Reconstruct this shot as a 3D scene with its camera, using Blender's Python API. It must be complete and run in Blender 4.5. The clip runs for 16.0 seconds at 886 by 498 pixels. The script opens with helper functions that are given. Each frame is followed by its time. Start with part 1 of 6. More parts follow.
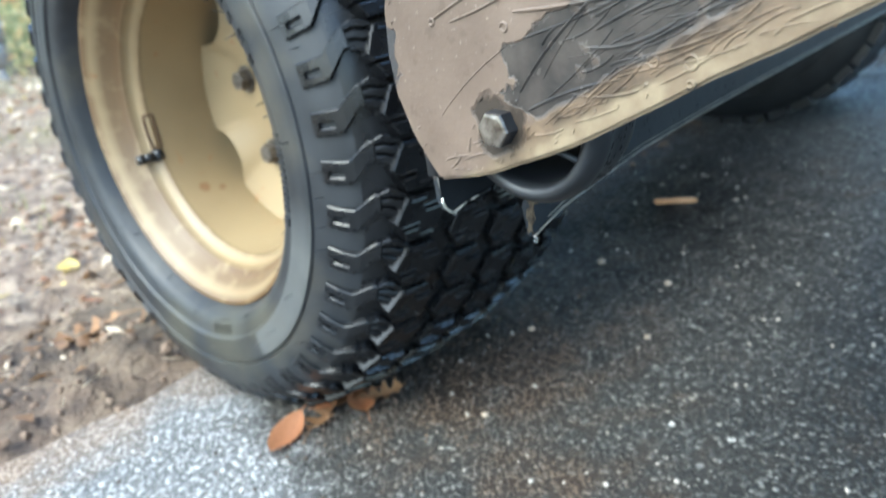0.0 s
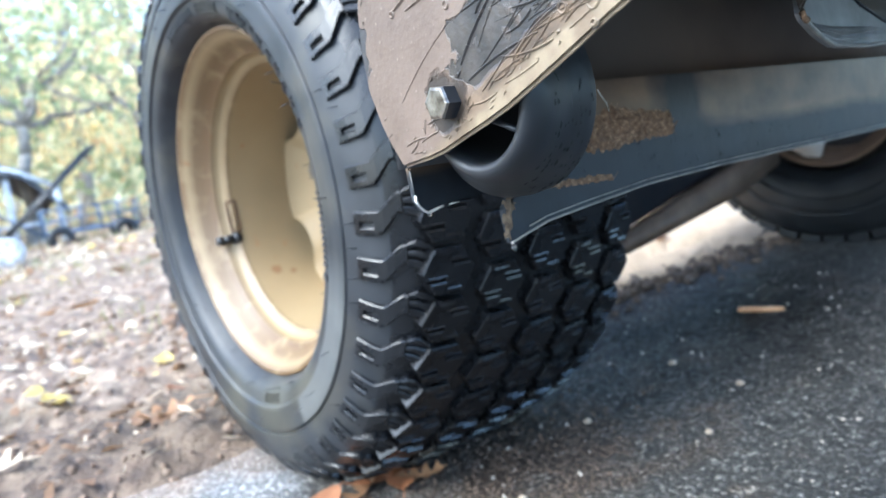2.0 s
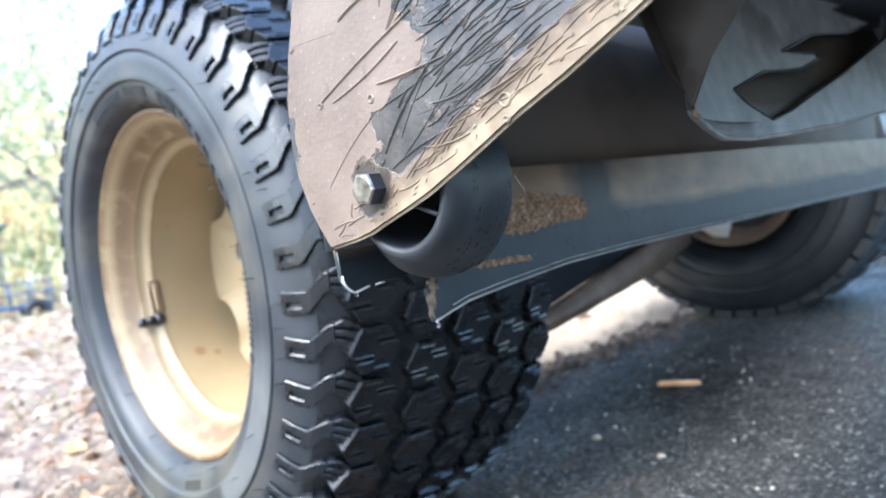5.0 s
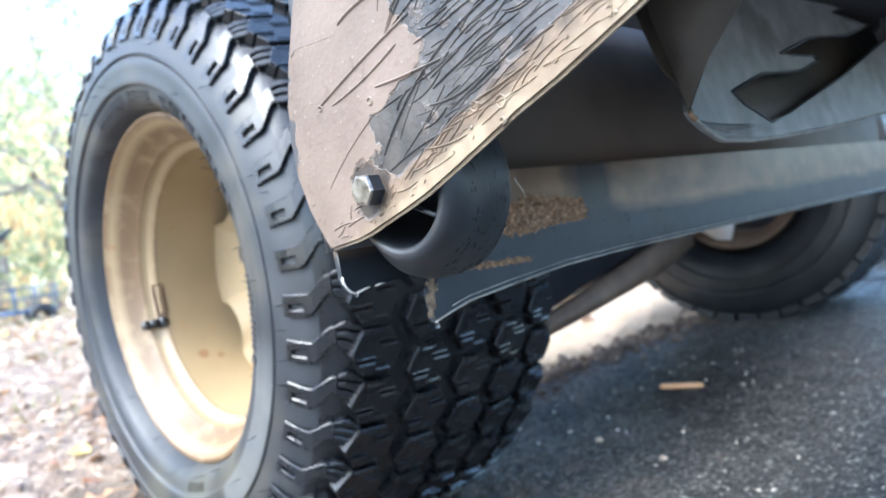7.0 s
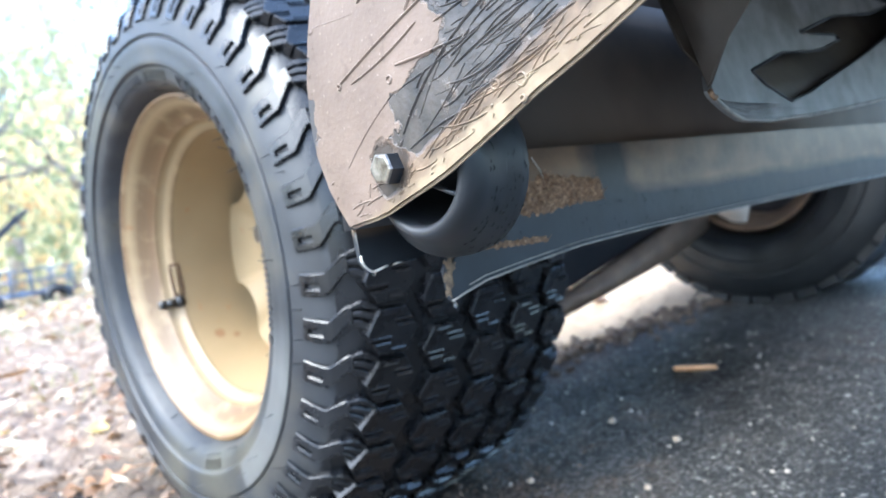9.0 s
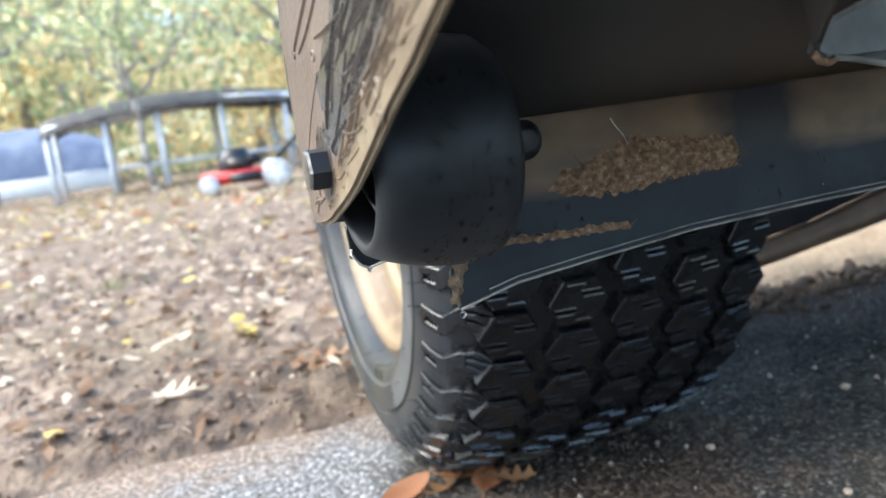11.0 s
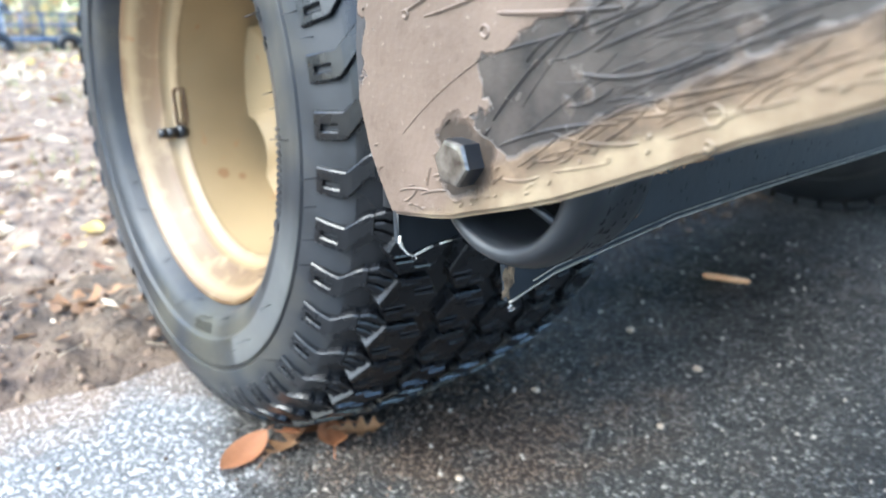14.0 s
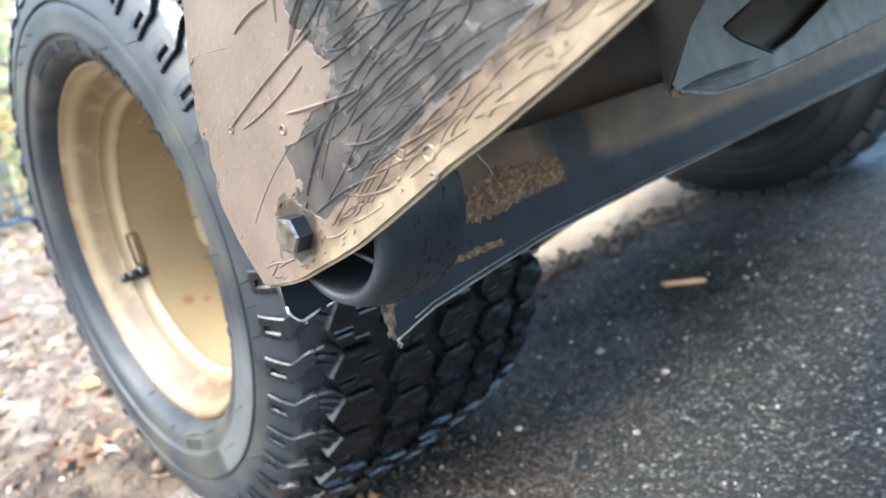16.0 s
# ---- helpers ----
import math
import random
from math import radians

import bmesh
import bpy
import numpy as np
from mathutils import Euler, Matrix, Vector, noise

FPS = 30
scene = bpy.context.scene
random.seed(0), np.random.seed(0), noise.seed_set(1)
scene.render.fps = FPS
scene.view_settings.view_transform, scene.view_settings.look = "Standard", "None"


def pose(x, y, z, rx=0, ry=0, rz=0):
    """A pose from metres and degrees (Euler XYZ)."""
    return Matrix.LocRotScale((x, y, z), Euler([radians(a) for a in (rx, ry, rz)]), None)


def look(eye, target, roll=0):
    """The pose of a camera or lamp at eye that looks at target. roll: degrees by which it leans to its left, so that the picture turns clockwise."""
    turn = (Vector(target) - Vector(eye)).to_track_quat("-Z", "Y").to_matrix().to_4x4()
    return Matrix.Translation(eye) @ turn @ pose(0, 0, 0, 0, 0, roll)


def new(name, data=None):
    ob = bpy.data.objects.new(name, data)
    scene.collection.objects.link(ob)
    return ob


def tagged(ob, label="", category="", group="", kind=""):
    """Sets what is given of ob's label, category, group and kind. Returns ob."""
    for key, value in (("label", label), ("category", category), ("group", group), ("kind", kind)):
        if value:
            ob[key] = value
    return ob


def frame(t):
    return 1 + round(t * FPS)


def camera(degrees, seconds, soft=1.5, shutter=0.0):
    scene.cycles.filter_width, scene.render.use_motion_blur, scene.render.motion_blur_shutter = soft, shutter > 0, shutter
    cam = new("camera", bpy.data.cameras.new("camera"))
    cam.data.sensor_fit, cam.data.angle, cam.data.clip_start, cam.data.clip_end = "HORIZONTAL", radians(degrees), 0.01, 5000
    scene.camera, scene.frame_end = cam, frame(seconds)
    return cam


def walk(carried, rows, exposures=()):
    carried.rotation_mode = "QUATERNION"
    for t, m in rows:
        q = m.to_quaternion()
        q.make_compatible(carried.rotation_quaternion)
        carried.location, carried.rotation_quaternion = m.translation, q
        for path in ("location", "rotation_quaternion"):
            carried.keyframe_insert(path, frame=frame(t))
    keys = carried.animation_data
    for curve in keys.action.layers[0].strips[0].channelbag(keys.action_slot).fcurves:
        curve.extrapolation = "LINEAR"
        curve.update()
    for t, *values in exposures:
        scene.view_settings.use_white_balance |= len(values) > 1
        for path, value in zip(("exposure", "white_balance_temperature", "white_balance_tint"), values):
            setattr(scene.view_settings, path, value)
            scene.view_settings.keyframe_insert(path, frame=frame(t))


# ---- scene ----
cam = camera(60.7, 16.0, shutter=0.15)
PATH = [
    (0, (-0.0001, 0.024, 0.3734), (1.3932, 1.3042, -0.2747), -8.79),
    (0.2, (0.028, 0.026, 0.373), (1.432, 1.367, -0.108), -9.1),
    (0.5, (0.0387, 0.0016, 0.3535), (1.395, 1.4185, -0.0377), -8.25),
    (0.7, (0.043, -0.019, 0.337), (1.344, 1.463, 0.003), -8.6),
    (1, (0.0322, -0.026, 0.3122), (1.2669, 1.5159, -0.0008), -8.5),
    (1.5, (0.0339, -0.0251, 0.3003), (1.2442, 1.5447, 0.0342), -8.58),
    (2, (0.0257, -0.0276, 0.3008), (1.3034, 1.4941, 0.0734), -8.36),
    (2.5, (0.0205, -0.0293, 0.3006), (1.3591, 1.4454, 0.1176), -8.04),
    (3, (0.0191, -0.0352, 0.3015), (1.4126, 1.3933, 0.1686), -7.82),
    (3.5, (0.019, -0.0372, 0.3025), (1.457, 1.3495, 0.2081), -7.78),
    (6, (0.0168, -0.0401, 0.3014), (1.4607, 1.3432, 0.2613), -8.39),
    (7, (0.0168, -0.0421, 0.3004), (1.4553, 1.3469, 0.2631), -8.39),
    (8, (0.0148, -0.042, 0.2993), (1.4528, 1.3475, 0.263), -8.48),
    (9, (0.0139, -0.0409, 0.2993), (1.4247, 1.3744, 0.2204), -8.24),
    (9.2, (0.020, -0.041, 0.302), (1.364, 1.434, 0.166), -8.4),
    (9.3, (0.023, -0.038, 0.305), (1.314, 1.485, 0.130), -8.4),
    (9.5, (0.0349, -0.0462, 0.3134), (1.1971, 1.5623, 0.0645), -8.74),
    (9.7, (0.051, -0.065, 0.316), (1.068, 1.634, 0.036), -10.4),
    (10, (0.098, -0.0521, 0.3277), (0.9879, 1.7073, -0.0079), -11.3),
    (10.2, (0.131, -0.070, 0.330), (0.933, 1.734, 0.012), -10.9),
    (12.5, (0.1809, -0.0111, 0.344), (0.8439, 1.836, -0.0419), -4.16),
    (12.7, (0.174, -0.019, 0.346), (0.865, 1.818, -0.037), -3.0),
    (13, (0.1699, -0.0084, 0.3464), (0.9845, 1.7596, -0.1125), -2.31),
    (13.2, (0.153, -0.007, 0.340), (1.068, 1.701, -0.155), -0.8),
    (13.5, (0.1274, 0.0343, 0.345), (1.2885, 1.5555, -0.2361), 0.53),
    (13.7, (0.105, 0.046, 0.353), (1.360, 1.487, -0.237), 1.3),
    (14, (0.0729, 0.0406, 0.3602), (1.3826, 1.4364, -0.2197), 0.54),
    (14.5, (0.0765, 0.0184, 0.3604), (1.4255, 1.3975, -0.1672), -1.22),
    (15, (0.083, -0.0031, 0.3448), (1.4278, 1.3984, -0.1321), -4.82),
    (15.2, (0.074, -0.024, 0.343), (1.405, 1.406, -0.085), -7.4),
    (15.5, (0.0809, -0.031, 0.3528), (1.3864, 1.4279, -0.0562), -11.68),
    (16, (0.0747, -0.0316, 0.3555), (1.4301, 1.3888, -0.0259), -13.35),
]
cam.data.dof.use_dof, cam.data.dof.focus_distance, cam.data.dof.aperture_fstop = True, 0.28, 12.5
EXPOSURES = [(0.0, 2.32, 5400, -6), (0.5, 2.50, 5300, -3), (1.0, 2.54, 5200, -1), (1.5, 2.52, 5200, 0), (2.5, 2.76, 5250, 2), (3.5, 2.91, 5300, 3), (9.0, 2.92, 5300, 3), (9.5, 2.66, 5600, 4), (10.0, 2.25, 5950, 4), (12.5, 2.25, 5500, -2), (13.5, 2.68, 5350, 0), (14.5, 2.68, 5500, 0), (16.0, 2.78, 5600, 1)]
walk(cam, [(t, look(eye, target, roll)) for t, eye, target, roll in PATH], EXPOSURES)

# ---- world, sun ----
world = bpy.data.worlds.new("sky")
scene.world = world
world.use_nodes = True
wn = world.node_tree.nodes
wl = world.node_tree.links
sky = wn.new("ShaderNodeTexSky")
sky.sky_type = "NISHITA"
sky.sun_disc = False
sky.sun_elevation, sky.sun_rotation = radians(49), radians(-79)
sky.air_density, sky.dust_density, sky.ozone_density = 1.0, 4.0, 0.6
wl.new(sky.outputs[0], wn["Background"].inputs[0])
wn["Background"].inputs[1].default_value = 0.15
sun = new("sun", bpy.data.lights.new("sun", "SUN"))
sun.data.energy, sun.data.angle, sun.data.color = 0.45, radians(34), (1.0, 0.97, 0.94)
sun.matrix_world = look((-6, 1.15, 7.0), (0, 0, 0))


# ---- materials ----
def material(name, stops, scale=20.0, detail=6.0, rough=(0.5, 0.7), metal=0.0, bump=0.0, bump_scale=None, bump_dist=0.002,
             spec=0.5, random=0.0, coat=0.0, second=None):
    """stops: (position, colour) of a noise-driven ramp; second: (scale, low, high, colour) stains over it."""
    m = bpy.data.materials.new(name)
    m.use_nodes = True
    n, l = m.node_tree.nodes, m.node_tree.links
    b = n["Principled BSDF"]
    co = n.new("ShaderNodeTexCoord")
    no = n.new("ShaderNodeTexNoise")
    no.inputs["Scale"].default_value, no.inputs["Detail"].default_value = scale, detail
    l.new(co.outputs["Object"], no.inputs["Vector"])
    ra = n.new("ShaderNodeValToRGB")
    while len(ra.color_ramp.elements) < len(stops):
        ra.color_ramp.elements.new(0.5)
    for e, (p, c) in zip(ra.color_ramp.elements, stops):
        e.position, e.color = p, (*c, 1)
    l.new(no.outputs[0], ra.inputs[0])
    out = ra.outputs[0]
    if second:
        sc, lo, hi, col = second
        n2 = n.new("ShaderNodeTexNoise")
        n2.inputs["Scale"].default_value, n2.inputs["Detail"].default_value = sc, 8
        l.new(co.outputs["Object"], n2.inputs["Vector"])
        mr = n.new("ShaderNodeMapRange")
        mr.inputs[1].default_value, mr.inputs[2].default_value = lo, hi
        l.new(n2.outputs[0], mr.inputs[0])
        mx = n.new("ShaderNodeMixRGB")
        mx.inputs[2].default_value = (*col, 1)
        l.new(mr.outputs[0], mx.inputs[0])
        l.new(out, mx.inputs[1])
        out = mx.outputs[0]
    if random:
        oi = n.new("ShaderNodeObjectInfo")
        hs = n.new("ShaderNodeHueSaturation")
        mr = n.new("ShaderNodeMapRange")
        mr.inputs[3].default_value, mr.inputs[4].default_value = 1 - random, 1 + random
        l.new(oi.outputs["Random"], mr.inputs[0])
        l.new(mr.outputs[0], hs.inputs["Value"])
        l.new(out, hs.inputs["Color"])
        out = hs.outputs[0]
    l.new(out, b.inputs["Base Color"])
    rr = n.new("ShaderNodeMapRange")
    rr.inputs[3].default_value, rr.inputs[4].default_value = rough
    l.new(no.outputs[0], rr.inputs[0])
    l.new(rr.outputs[0], b.inputs["Roughness"])
    b.inputs["Metallic"].default_value = metal
    b.inputs["Specular IOR Level"].default_value = spec
    b.inputs["Coat Weight"].default_value = coat
    if bump:
        nb = n.new("ShaderNodeTexNoise")
        nb.inputs["Scale"].default_value, nb.inputs["Detail"].default_value = bump_scale or scale * 3, 8
        l.new(co.outputs["Object"], nb.inputs["Vector"])
        bu = n.new("ShaderNodeBump")
        bu.inputs["Strength"].default_value, bu.inputs["Distance"].default_value = bump, bump_dist
        l.new(nb.outputs[0], bu.inputs["Height"])
        l.new(bu.outputs[0], b.inputs["Normal"])
    return m


def tyre_material():
    """Wet black rubber with a dried film of mud low on the sidewall."""
    m = material("tyre_rubber", [(0.3, (0.010, 0.0115, 0.014)), (0.7, (0.026, 0.0285, 0.033))], 30, rough=(0.36, 0.62), spec=0.40, bump=0.2, bump_scale=150, bump_dist=0.0008, second=(16, 0.50, 0.70, (0.044, 0.041, 0.034)))
    n, l = m.node_tree.nodes, m.node_tree.links
    b = n["Principled BSDF"]
    co = n.new("ShaderNodeTexCoord")
    no = n.new("ShaderNodeTexNoise")
    no.inputs["Scale"].default_value, no.inputs["Detail"].default_value = 34, 6
    l.new(co.outputs["Object"], no.inputs["Vector"])
    fac = None
    for at, near, far_ in (((-0.147, -0.035, -0.188), 0.012, 0.062), ((-0.147, -0.105, -0.165), 0.010, 0.045), ((-0.15, 0.06, -0.20), 0.01, 0.05)):
        di = n.new("ShaderNodeVectorMath")
        di.operation = "DISTANCE"
        di.inputs[1].default_value = at
        l.new(co.outputs["Object"], di.inputs[0])
        ad = n.new("ShaderNodeMath")
        ad.operation = "MULTIPLY_ADD"
        ad.inputs[1].default_value = 0.06
        l.new(no.outputs[0], ad.inputs[0])
        l.new(di.outputs["Value"], ad.inputs[2])
        mr = n.new("ShaderNodeMapRange")
        mr.inputs[1].default_value, mr.inputs[2].default_value = near + 0.03, far_ + 0.03
        mr.inputs[3].default_value, mr.inputs[4].default_value = 0.34, 0.0
        l.new(ad.outputs[0], mr.inputs[0])
        if fac is None:
            fac = mr.outputs[0]
        else:
            mm = n.new("ShaderNodeMath")
            mm.operation = "MAXIMUM"
            l.new(fac, mm.inputs[0])
            l.new(mr.outputs[0], mm.inputs[1])
            fac = mm.outputs[0]
    mx = n.new("ShaderNodeMixRGB")
    l.new(fac, mx.inputs[0])
    l.new(b.inputs["Base Color"].links[0].from_socket, mx.inputs[1])
    mx.inputs[2].default_value = (0.11, 0.10, 0.065, 1)
    # paler grey on the raised belt, low at the front
    sp = n.new("ShaderNodeSeparateXYZ")
    l.new(co.outputs["Object"], sp.inputs[0])

    def calc(kind, p, q):
        o = n.new("ShaderNodeMath")
        o.operation = kind
        for k_, v_ in enumerate((p, q)):
            if isinstance(v_, (int, float)):
                o.inputs[k_].default_value = v_
            else:
                l.new(v_, o.inputs[k_])
        return o.outputs[0]

    def span(v_, lo, hi):
        o = n.new("ShaderNodeMapRange")
        o.inputs[1].default_value, o.inputs[2].default_value = lo, hi
        l.new(v_, o.inputs[0])
        return o.outputs[0]
    rad = calc("SQRT", calc("ADD", calc("MULTIPLY", sp.outputs[1], sp.outputs[1]), calc("MULTIPLY", sp.outputs[2], sp.outputs[2])), 0)
    turn = calc("ARCTAN2", sp.outputs[2], calc("MULTIPLY", sp.outputs[1], -1.0))
    turn = calc("ADD", turn, calc("MULTIPLY", calc("SUBTRACT", no.outputs[0], 0.5), 0.16))
    belt = calc("MULTIPLY", span(rad, 0.1945, 0.1965), span(rad, 0.2180, 0.2165))
    belt = calc("MULTIPLY", belt, calc("MULTIPLY", span(turn, -1.10, -1.07), span(turn, -0.18, -0.42)))
    belt = calc("MULTIPLY", belt, span(sp.outputs[0], -0.10, -0.12))
    belt = calc("MULTIPLY", belt, calc("ADD", 0.35, calc("MULTIPLY", no.outputs[0], 0.7)))
    m6 = n.new("ShaderNodeMixRGB")
    l.new(belt, m6.inputs[0])
    l.new(mx.outputs[0], m6.inputs[1])
    m6.inputs[2].default_value = (0.10, 0.102, 0.10, 1)
    l.new(m6.outputs[0], b.inputs["Base Color"])
    return m


RUBBER = tyre_material()
TREAD = material("tread_rubber", [(0.3, (0.003, 0.0032, 0.004)), (0.7, (0.008, 0.0086, 0.010))], 60, rough=(0.18, 0.38), spec=0.42, bump=0.25, bump_scale=300, bump_dist=0.0005, random=0.25)
WET = material("wet_rubber", [(0.3, (0.006, 0.0065, 0.008)), (0.7, (0.014, 0.015, 0.018))], 60, rough=(0.04, 0.12), bump=0.3, bump_scale=500, bump_dist=0.0003, coat=1.0)
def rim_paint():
    """Aged cream paint; dirt and rust sit in the grooves and along the lip of the rim, with the channel's shade
    painted in.
    """
    m = material("cream_paint", [(0.3, (0.208, 0.150, 0.077)), (0.7, (0.265, 0.197, 0.106))], 8, rough=(0.42, 0.58), bump=0.15, bump_scale=220, bump_dist=0.0005, second=(70, 0.66, 0.74, (0.24, 0.13, 0.055)))
    n, l = m.node_tree.nodes, m.node_tree.links
    b = n["Principled BSDF"]
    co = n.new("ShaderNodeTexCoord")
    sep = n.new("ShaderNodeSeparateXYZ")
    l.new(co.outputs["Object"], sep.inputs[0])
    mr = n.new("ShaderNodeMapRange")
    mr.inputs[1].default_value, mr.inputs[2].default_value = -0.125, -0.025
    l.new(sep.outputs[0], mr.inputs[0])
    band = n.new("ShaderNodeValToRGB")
    # the stops from 0.13 to 0.24 paint the shadowed channel inside the lip
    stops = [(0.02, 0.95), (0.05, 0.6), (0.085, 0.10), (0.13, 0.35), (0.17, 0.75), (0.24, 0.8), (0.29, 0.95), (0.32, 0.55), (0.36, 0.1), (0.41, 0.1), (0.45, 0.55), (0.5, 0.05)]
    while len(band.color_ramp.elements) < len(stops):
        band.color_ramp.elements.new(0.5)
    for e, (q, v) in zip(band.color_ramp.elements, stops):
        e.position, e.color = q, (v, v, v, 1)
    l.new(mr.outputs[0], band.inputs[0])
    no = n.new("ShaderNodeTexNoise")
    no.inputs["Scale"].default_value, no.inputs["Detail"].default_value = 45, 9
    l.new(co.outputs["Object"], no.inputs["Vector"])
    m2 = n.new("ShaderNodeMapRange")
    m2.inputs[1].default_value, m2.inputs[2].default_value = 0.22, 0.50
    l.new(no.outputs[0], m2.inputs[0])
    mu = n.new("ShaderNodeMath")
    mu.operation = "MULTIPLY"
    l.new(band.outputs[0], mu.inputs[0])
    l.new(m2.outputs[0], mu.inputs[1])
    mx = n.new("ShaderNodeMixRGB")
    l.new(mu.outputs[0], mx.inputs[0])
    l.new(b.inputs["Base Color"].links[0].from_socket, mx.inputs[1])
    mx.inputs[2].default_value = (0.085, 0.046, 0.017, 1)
    # two rust blisters on the barrel
    out = mx.outputs[0]
    for at, size in SPOTS:
        di = n.new("ShaderNodeVectorMath")
        di.operation = "DISTANCE"
        di.inputs[1].default_value = at
        l.new(co.outputs["Object"], di.inputs[0])
        ad = n.new("ShaderNodeMath")
        ad.operation = "MULTIPLY_ADD"
        ad.inputs[1].default_value = 0.014
        l.new(no.outputs[0], ad.inputs[0])
        l.new(di.outputs["Value"], ad.inputs[2])
        r_ = n.new("ShaderNodeMapRange")
        r_.inputs[1].default_value, r_.inputs[2].default_value = size + 0.0055, size + 0.008
        r_.inputs[3].default_value, r_.inputs[4].default_value = 0.8, 0.0
        l.new(ad.outputs[0], r_.inputs[0])
        m3 = n.new("ShaderNodeMixRGB")
        l.new(r_.outputs[0], m3.inputs[0])
        l.new(out, m3.inputs[1])
        m3.inputs[2].default_value = (0.17, 0.085, 0.035, 1)
        out = m3.outputs[0]
    l.new(out, b.inputs["Base Color"])
    return m


SPOTS = (((-0.052, 0.1046, -0.0788), 0.005), ((-0.033, 0.1004, -0.0842), 0.003))
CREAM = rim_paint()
BLACK = material("black_plastic", [(0.3, (0.007, 0.008, 0.010)), (0.7, (0.016, 0.018, 0.022))], 40, rough=(0.28, 0.45), bump=0.15, bump_scale=260, bump_dist=0.0006)
DARK = material("dark_underside", [(0.3, (0.030, 0.033, 0.043)), (0.7, (0.070, 0.066, 0.066))], 12, rough=(0.6, 0.85), spec=0.2, bump=0.3, bump_scale=90)
STEEL = material("worn_steel", [(0.3, (0.055, 0.045, 0.036)), (0.55, (0.13, 0.115, 0.10)), (0.75, (0.30, 0.28, 0.25))], 160, rough=(0.25, 0.5), metal=0.6, bump=0.4, bump_scale=300, bump_dist=0.0006)
PALE = material("torn_white", [(0.3, (0.42, 0.40, 0.36)), (0.7, (0.75, 0.74, 0.70))], 300, rough=(0.4, 0.6), bump=0.4, bump_scale=500, bump_dist=0.0005)
TAN = material("tan_beam_paint", [(0.3, (0.10, 0.066, 0.042)), (0.7, (0.20, 0.138, 0.09))], 20, rough=(0.5, 0.75), bump=0.2)
def asphalt_material():
    """Stones of a few millimetres in a dark damp binder, with brown dirt trodden in; axle shade and a pale lit stretch
    are painted in.
    """
    m = bpy.data.materials.new("asphalt")
    m.use_nodes = True
    n, l = m.node_tree.nodes, m.node_tree.links
    b = n["Principled BSDF"]
    co = n.new("ShaderNodeTexCoord")

    def calc(kind, a, c, d=0.0):
        q = n.new("ShaderNodeMath")
        q.operation = kind
        for i_, v_ in enumerate((a, c, d)):
            if isinstance(v_, (int, float)):
                q.inputs[i_].default_value = v_
            else:
                l.new(v_, q.inputs[i_])
        return q.outputs[0]

    def span(v, lo, hi, a=0.0, c=1.0):
        q = n.new("ShaderNodeMapRange")
        for i_, v_ in zip((1, 2, 3, 4), (lo, hi, a, c)):
            q.inputs[i_].default_value = v_
        l.new(v, q.inputs[0])
        return q.outputs[0]

    def mix(f, a, c):
        q = n.new("ShaderNodeMixRGB")
        for i_, v_ in enumerate((f, a, c)):
            if isinstance(v_, tuple):
                q.inputs[i_].default_value = (*v_, 1)
            else:
                l.new(v_, q.inputs[i_])
        return q.outputs[0]

    def ramp(v, stops):
        q = n.new("ShaderNodeValToRGB")
        while len(q.color_ramp.elements) < len(stops):
            q.color_ramp.elements.new(0.5)
        for e, (p, c) in zip(q.color_ramp.elements, stops):
            e.position, e.color = p, (*c, 1)
        l.new(v, q.inputs[0])
        return q.outputs[0]

    def noise_of(scale, detail):
        q = n.new("ShaderNodeTexNoise")
        q.inputs["Scale"].default_value, q.inputs["Detail"].default_value = scale, detail
        l.new(co.outputs["Object"], q.inputs["Vector"])
        return q
    warp = noise_of(260, 2)
    moved = n.new("ShaderNodeMixRGB")
    moved.blend_type, moved.inputs[0].default_value = "ADD", 0.004
    l.new(co.outputs["Object"], moved.inputs[1])
    l.new(warp.outputs[1], moved.inputs[2])

    def stones(scale):
        v = n.new("ShaderNodeTexVoronoi")
        v.inputs["Scale"].default_value = scale
        l.new(moved.outputs[0], v.inputs["Vector"])
        c = n.new("ShaderNodeSeparateColor")
        l.new(v.outputs["Color"], c.inputs[0])
        return v.outputs["Distance"], c.outputs
    d1, c1 = stones(240)
    d2, c2 = stones(105)
    big, mid = noise_of(3.0, 9).outputs[0], noise_of(24, 7).outputs[0]
    # small stones, each of its own radius
    on1 = span(calc("SUBTRACT", d1, span(c1[1], 0, 1, 0.30, 0.66)), -0.10, 0.08, 1.0, 0.0)
    tone1 = ramp(c1[0], [(0.0, (0.030, 0.0285, 0.026)), (0.40, (0.059, 0.056, 0.050)), (0.66, (0.091, 0.087, 0.077)), (0.84, (0.132, 0.126, 0.110)), (0.97, (0.25, 0.238, 0.208))])
    binder = mix(mid, (0.018, 0.017, 0.016), (0.046, 0.042, 0.036))
    damp = mix(on1, binder, tone1)
    # a few larger pale stones
    few = calc("MULTIPLY", span(calc("SUBTRACT", d2, span(c2[1], 0, 1, 0.12, 0.34)), -0.04, 0.04, 1.0, 0.0), span(c2[0], 0.93, 0.94))
    damp = mix(few, damp, ramp(c2[2], [(0.0, (0.30, 0.27, 0.22)), (0.5, (0.16, 0.15, 0.14)), (1.0, (0.48, 0.46, 0.42))]))
    # trodden dirt, thickest in front of the tyre
    foot = n.new("ShaderNodeVectorMath")
    foot.operation = "DISTANCE"
    foot.inputs[1].default_value = (0.47, 0.42, 0.024)
    l.new(co.outputs["Object"], foot.inputs[0])
